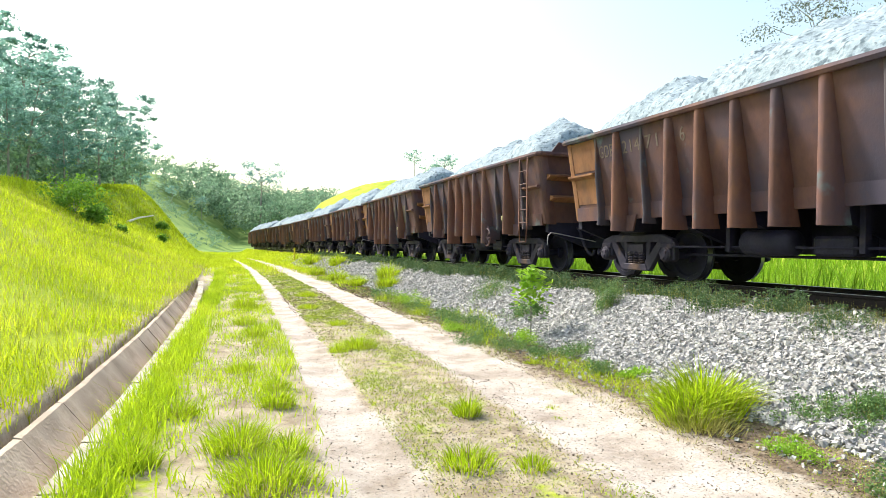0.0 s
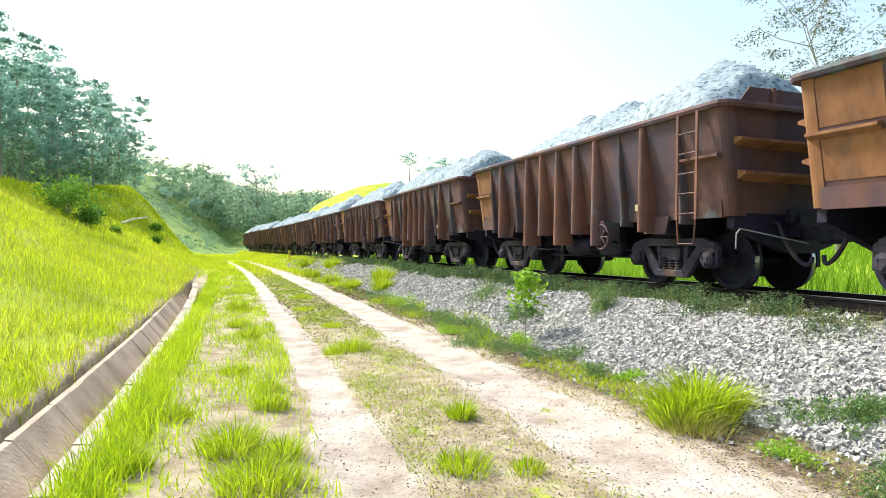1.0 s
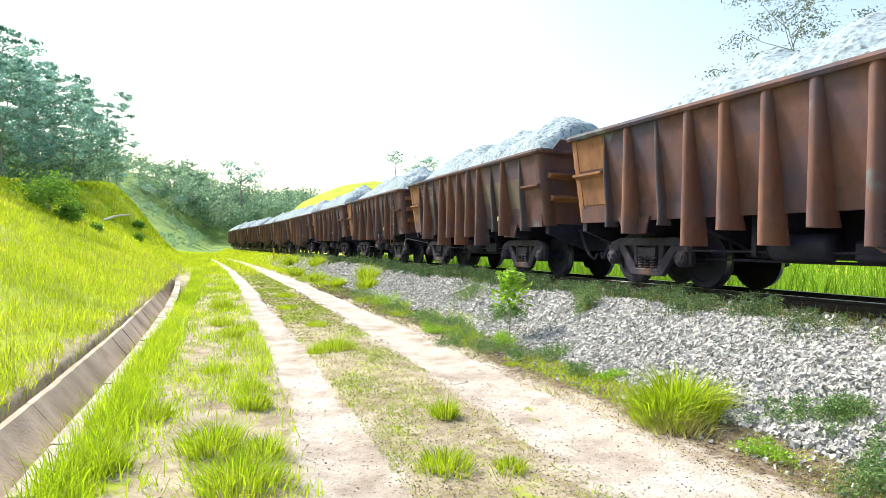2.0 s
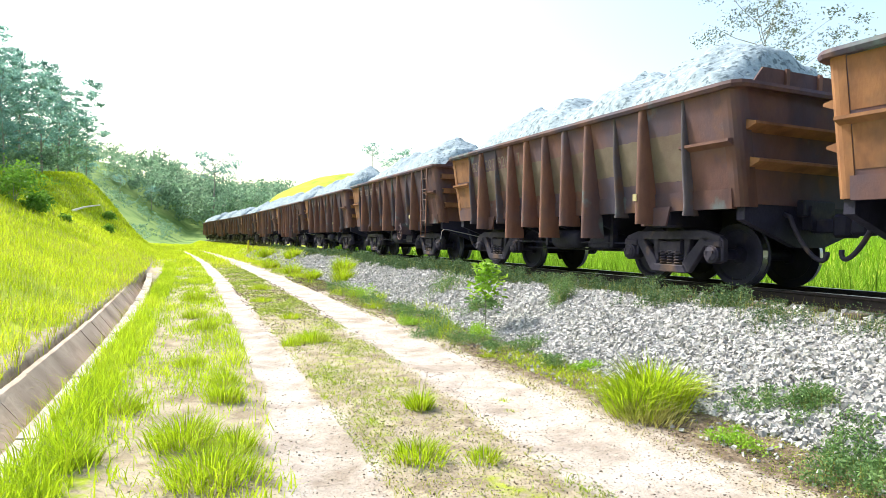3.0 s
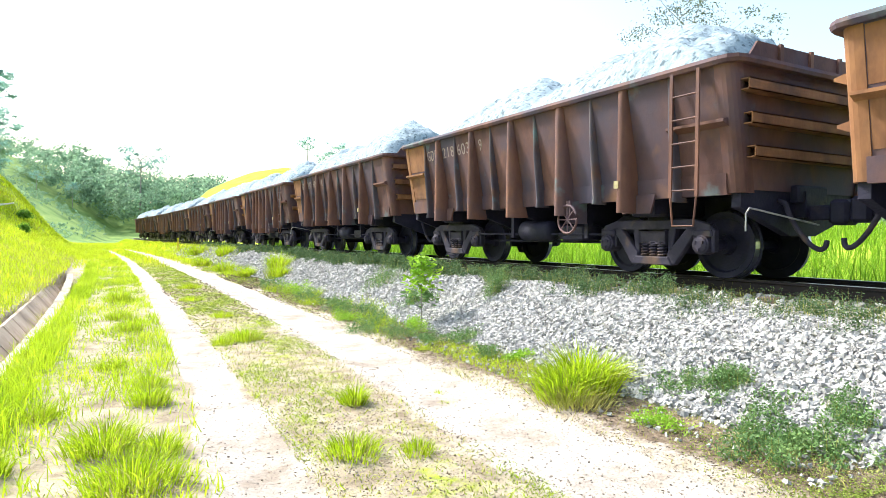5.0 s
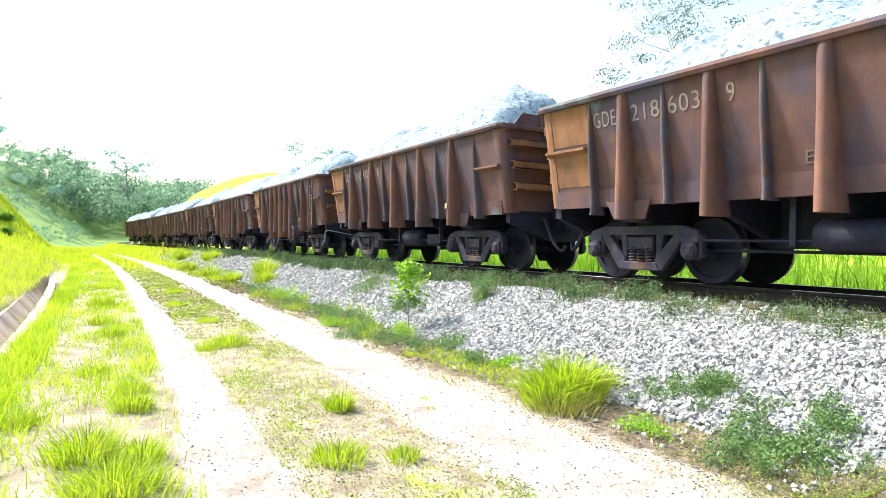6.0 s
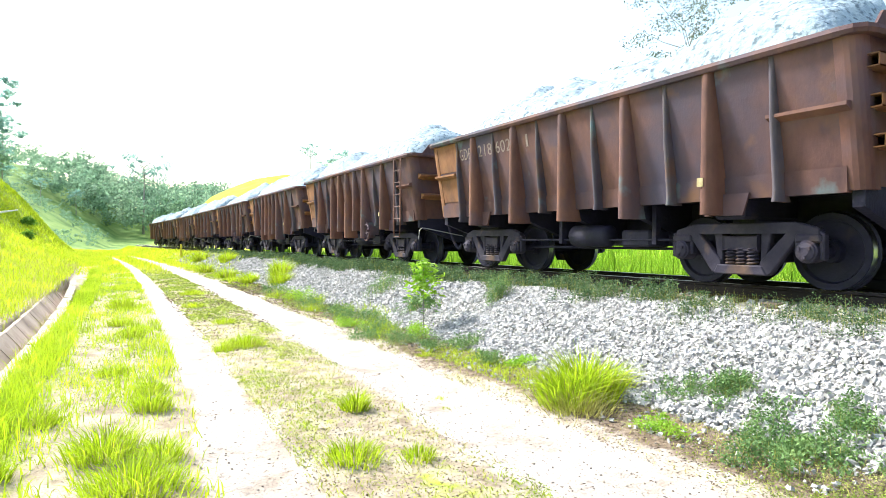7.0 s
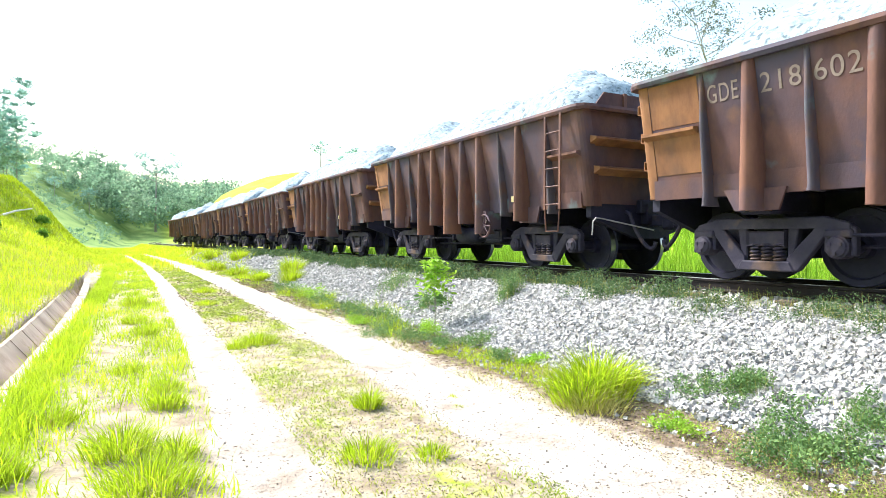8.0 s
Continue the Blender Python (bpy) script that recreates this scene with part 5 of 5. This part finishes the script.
def build_shrubs():
    for i, (u, y, r, h) in enumerate([(-7.5, 33.6, 1.1, 1.75), (-6.7, 33.4, 0.45, 0.7), (-7.4, 38.5, 0.5, 0.6), (-6.1, 38, 0.25, 0.4), (-5.0, 52, 0.3, 0.5), (-5.6, 62, 0.5, 0.6)]):
        rng = np.random.default_rng(300 + i)
        n = 2200
        q = rng.normal(0, 1, (n, 3)) * np.array([r * 0.5, r * 0.5, h * 0.24]) + np.array([0, 0, h * 0.55])
        q = q + 0.25 * r * np.sin(q[:, [1, 2, 0]] * 5)
        v, f = leaf_cloud(q, np.full(n, 0.085), rng, 0.45)
        sh = new("shrub")
        sh.location = on_bend(u, y)
        bm = bmesh.new()
        for k in range(5):
            a = k * 1.257
            tube(bm, [(0, 0, -0.1), (math.cos(a) * r * 0.3, math.sin(a) * r * 0.3, h * 0.5)], [0.03, 0.012], 5)
        part("stem", bm, M_BARK, sh)
        cr = new("foliage", fast_mesh("foliage", v, f, M_SHRUB))
        cr.parent = sh
        tagged(sh, "dark green leafy shrub on the grassy bank", "shrub", "shrubs on the bank")
    bm = bmesh.new()
    a, b = on_bend(-7.4, 53.0, 0.2), on_bend(-6.2, 63.0, 0.7)
    tube(bm, [a, a.lerp(b, 0.4) + Vector((0, 0, 0.1)), b], [0.09, 0.08, 0.05], 8)
    me = bpy.data.meshes.new("fallen_log")
    bm.to_mesh(me)
    bm.free()
    me.materials.append(M_PALEWOOD)
    tagged(new("fallen_log", me), "pale bare fallen log lying on the grassy spur", "log")
    bm = bmesh.new()
    o = on_bend(4.7, 50)
    box(bm, o.x - 0.06, o.x + 0.06, o.y - 0.06, o.y + 0.06, o.z - 0.1, o.z + 0.95, 0.02)
    box(bm, o.x - 0.1, o.x + 0.1, o.y - 0.1, o.y + 0.1, o.z - 0.1, o.z + 0.1, 0.02)
    me = bpy.data.meshes.new("marker_post")
    bm.to_mesh(me)
    bm.free()
    me.materials.append(M_YELLOW)
    tagged(new("marker_post", me), "short yellow marker post beside the ballast", "marker post")


M_PALEWOOD = material("bleached_wood", [(0.55, 0.5, 0.42), (0.7, 0.65, 0.57)], 5, 5, 0.85, 0, 0.3)
M_PEBBLE = material("road_pebble", [(0.2, 0.17, 0.14), (0.34, 0.3, 0.25)], 9, 3, 0.9, 0, 0, spread=0.3, by="island")
M_YELLOW = material("yellow_paint", [(0.55, 0.45, 0.03), (0.65, 0.55, 0.05)], 7, 4, 0.6, 0, 0.1)

build_grass()
build_tufts()
build_weeds()
build_sapling()
build_trees()
build_shrubs()


# ---- ballast stones ----
STONE_V = np.array([(x, y, z) for z in (-1, 1) for x, y in ((-1, -1), (1, -1), (1, 1), (-1, 1))]) * 0.62
STONE_F = np.array([(3, 2, 1, 0), (4, 5, 6, 7), (0, 1, 5, 4), (1, 2, 6, 5), (2, 3, 7, 6), (3, 0, 4, 7)])


def stones(cent, size, rng):
    """Angular broken stones: eight jittered corners, flattened and turned."""
    n = len(cent)
    v = (STONE_V[None] + rng.uniform(-0.33, 0.33, (n, 8, 3))) * rng.uniform(0.55, 1.45, (n, 1, 3)) * size[:, None, None]
    a, b, c = rng.uniform(0, 6.2832, n), rng.normal(0, 0.6, n), rng.normal(0, 0.6, n)
    x, y, z = v[..., 0], v[..., 1], v[..., 2] * 0.8
    for p, q in ((b, 0), (c, 1)):
        k, m = np.cos(p)[:, None], np.sin(p)[:, None]
        if q == 0:
            y, z = y * k - z * m, y * m + z * k
        else:
            x, z = x * k - z * m, x * m + z * k
    k, m = np.cos(a)[:, None], np.sin(a)[:, None]
    x, y = x * k - y * m, x * m + y * k
    v = np.stack([x, y, z], 2) + cent[:, None, :]
    f = (np.arange(n) * 8)[:, None, None] + STONE_F[None]
    return v.reshape(-1, 3), f.reshape(-1, 4)


def build_ballast():
    rng = np.random.default_rng(55)
    bed = tagged(new("ballast"), "bank of pale grey broken ballast stones", "ballast", kind="structure")
    us, ys, ss = [], [], []

    def fill(n, u0, u1, y0, y1, s0, s1, near=1.0):
        us.append(rng.uniform(u0, u1, n))
        ys.append(y0 + (y1 - y0) * rng.uniform(0, 1, n) ** near)
        ss.append(rng.uniform(s0, s1, n))
    fill(40000, 3.95, 5.95, 2.2, 9, 0.015, 0.034)
    fill(21000, 3.95, 5.95, 9, 22, 0.024, 0.044, 1.2)
    fill(5500, 4.0, 5.9, 22, 48, 0.05, 0.085, 1.2)
    fill(2600, 5.85, 8.6, 1.5, 26, 0.032, 0.055, 1.3)
    fill(500, 3.4, 3.98, 2.2, 14, 0.008, 0.026, 1.3)
    us, ys, ss = np.concatenate(us), np.concatenate(ys), np.concatenate(ss)
    lumpy = 0.03 * bump2(us * 3, ys * 3, 8)
    z = height(us, ys) + rng.uniform(-0.01, 0.035, len(us)) + lumpy * (us > 4.1)
    keep = (rng.uniform(0, 1, len(us)) < sm(3.75, 4.25, us + 0.25 * bump2(us, ys * 1.4, 6))) | (ss < 0.02) | (us < 3.95)
    near = keep & (us > 3.98) & (us < 4.75) & (ys > 3.5) & (ys < 5.6)
    pick = np.flatnonzero(near)
    pick = pick[:300]
    rest = keep.copy()
    rest[pick] = False
    c = np.stack([us + bend(ys), ys, z], 1)
    v, f = stones(c[rest], ss[rest], rng)
    ob = tagged(new("loose_stones", fast_mesh("loose_stones", v, f, M_STONE)), kind="stuff")
    ob.parent = bed
    shapes = []
    for k in range(12):
        v, f = stones(np.zeros((1, 3)), np.ones(1), rng)
        shapes.append(fast_mesh("stone", v, f, M_STONE1))
    for i in pick:
        o = new("stone", shapes[i % 12])
        o.parent = bed
        o.matrix_basis = Matrix.Translation(c[i]) @ Matrix.Rotation(rng.uniform(0, 6.28), 4, "Z") @ Matrix.Scale(ss[i], 4)
    # twigs and dry leaf litter lying on the road
    n = 2400
    u3, y3 = rng.uniform(-0.4, 3.8, n), 2.0 + 16 * rng.uniform(0, 1, n) ** 1.5
    foot = np.random.default_rng(512)
    m = 5200
    u3 = np.concatenate([u3, foot.normal(3.55, 0.24, m)])
    y3 = np.concatenate([y3, 1.8 + 14 * foot.uniform(0, 1, m) ** 1.4])
    n += m
    v, f = leaf_cloud(lay(u3, y3, 0.006), np.full(n, 0.013), rng, 0.22, 0.08)
    tagged(new("leaf_litter", fast_mesh("leaf_litter", v, f, M_LITTER)), "dry twigs and leaf litter on the sandy road", "litter", kind="stuff")
    # grit and pebbles strewn on the road
    n = 5200
    u2, y2 = rng.uniform(0.3, 3.6, n), 2.3 + 18 * rng.uniform(0, 1, n) ** 1.6
    c = lay(u2, y2, 0.002)
    v, f = stones(c, rng.uniform(0.0025, 0.0085, n), rng)
    tagged(new("pebbles", fast_mesh("pebbles", v, f, M_PEBBLE)), "small pebbles strewn on the sandy road", "pebbles", kind="stuff")


build_ballast()


# ---- what moves ----
def motions():
    times = [k * 0.1 for k in range(81)]
    for i, w in enumerate(wagons):
        rows = []
        for t in times[::5]:
            s = FIRST_AT + WAGON_PITCH * i - travel(t)
            rows.append((t, track_pose(s)))
        walk(w, rows)
        for ws in w.children:
            if ws.name.split(".")[0] == "wheelset":
                y0 = ws.location.y
                turn0 = 37.0 * i + 50 * y0
                walk(ws, [(t, pose(0, y0, WHEEL_R, turn0 + math.degrees(travel(t) / WHEEL_R), 0, 0)) for t in times])


motions()
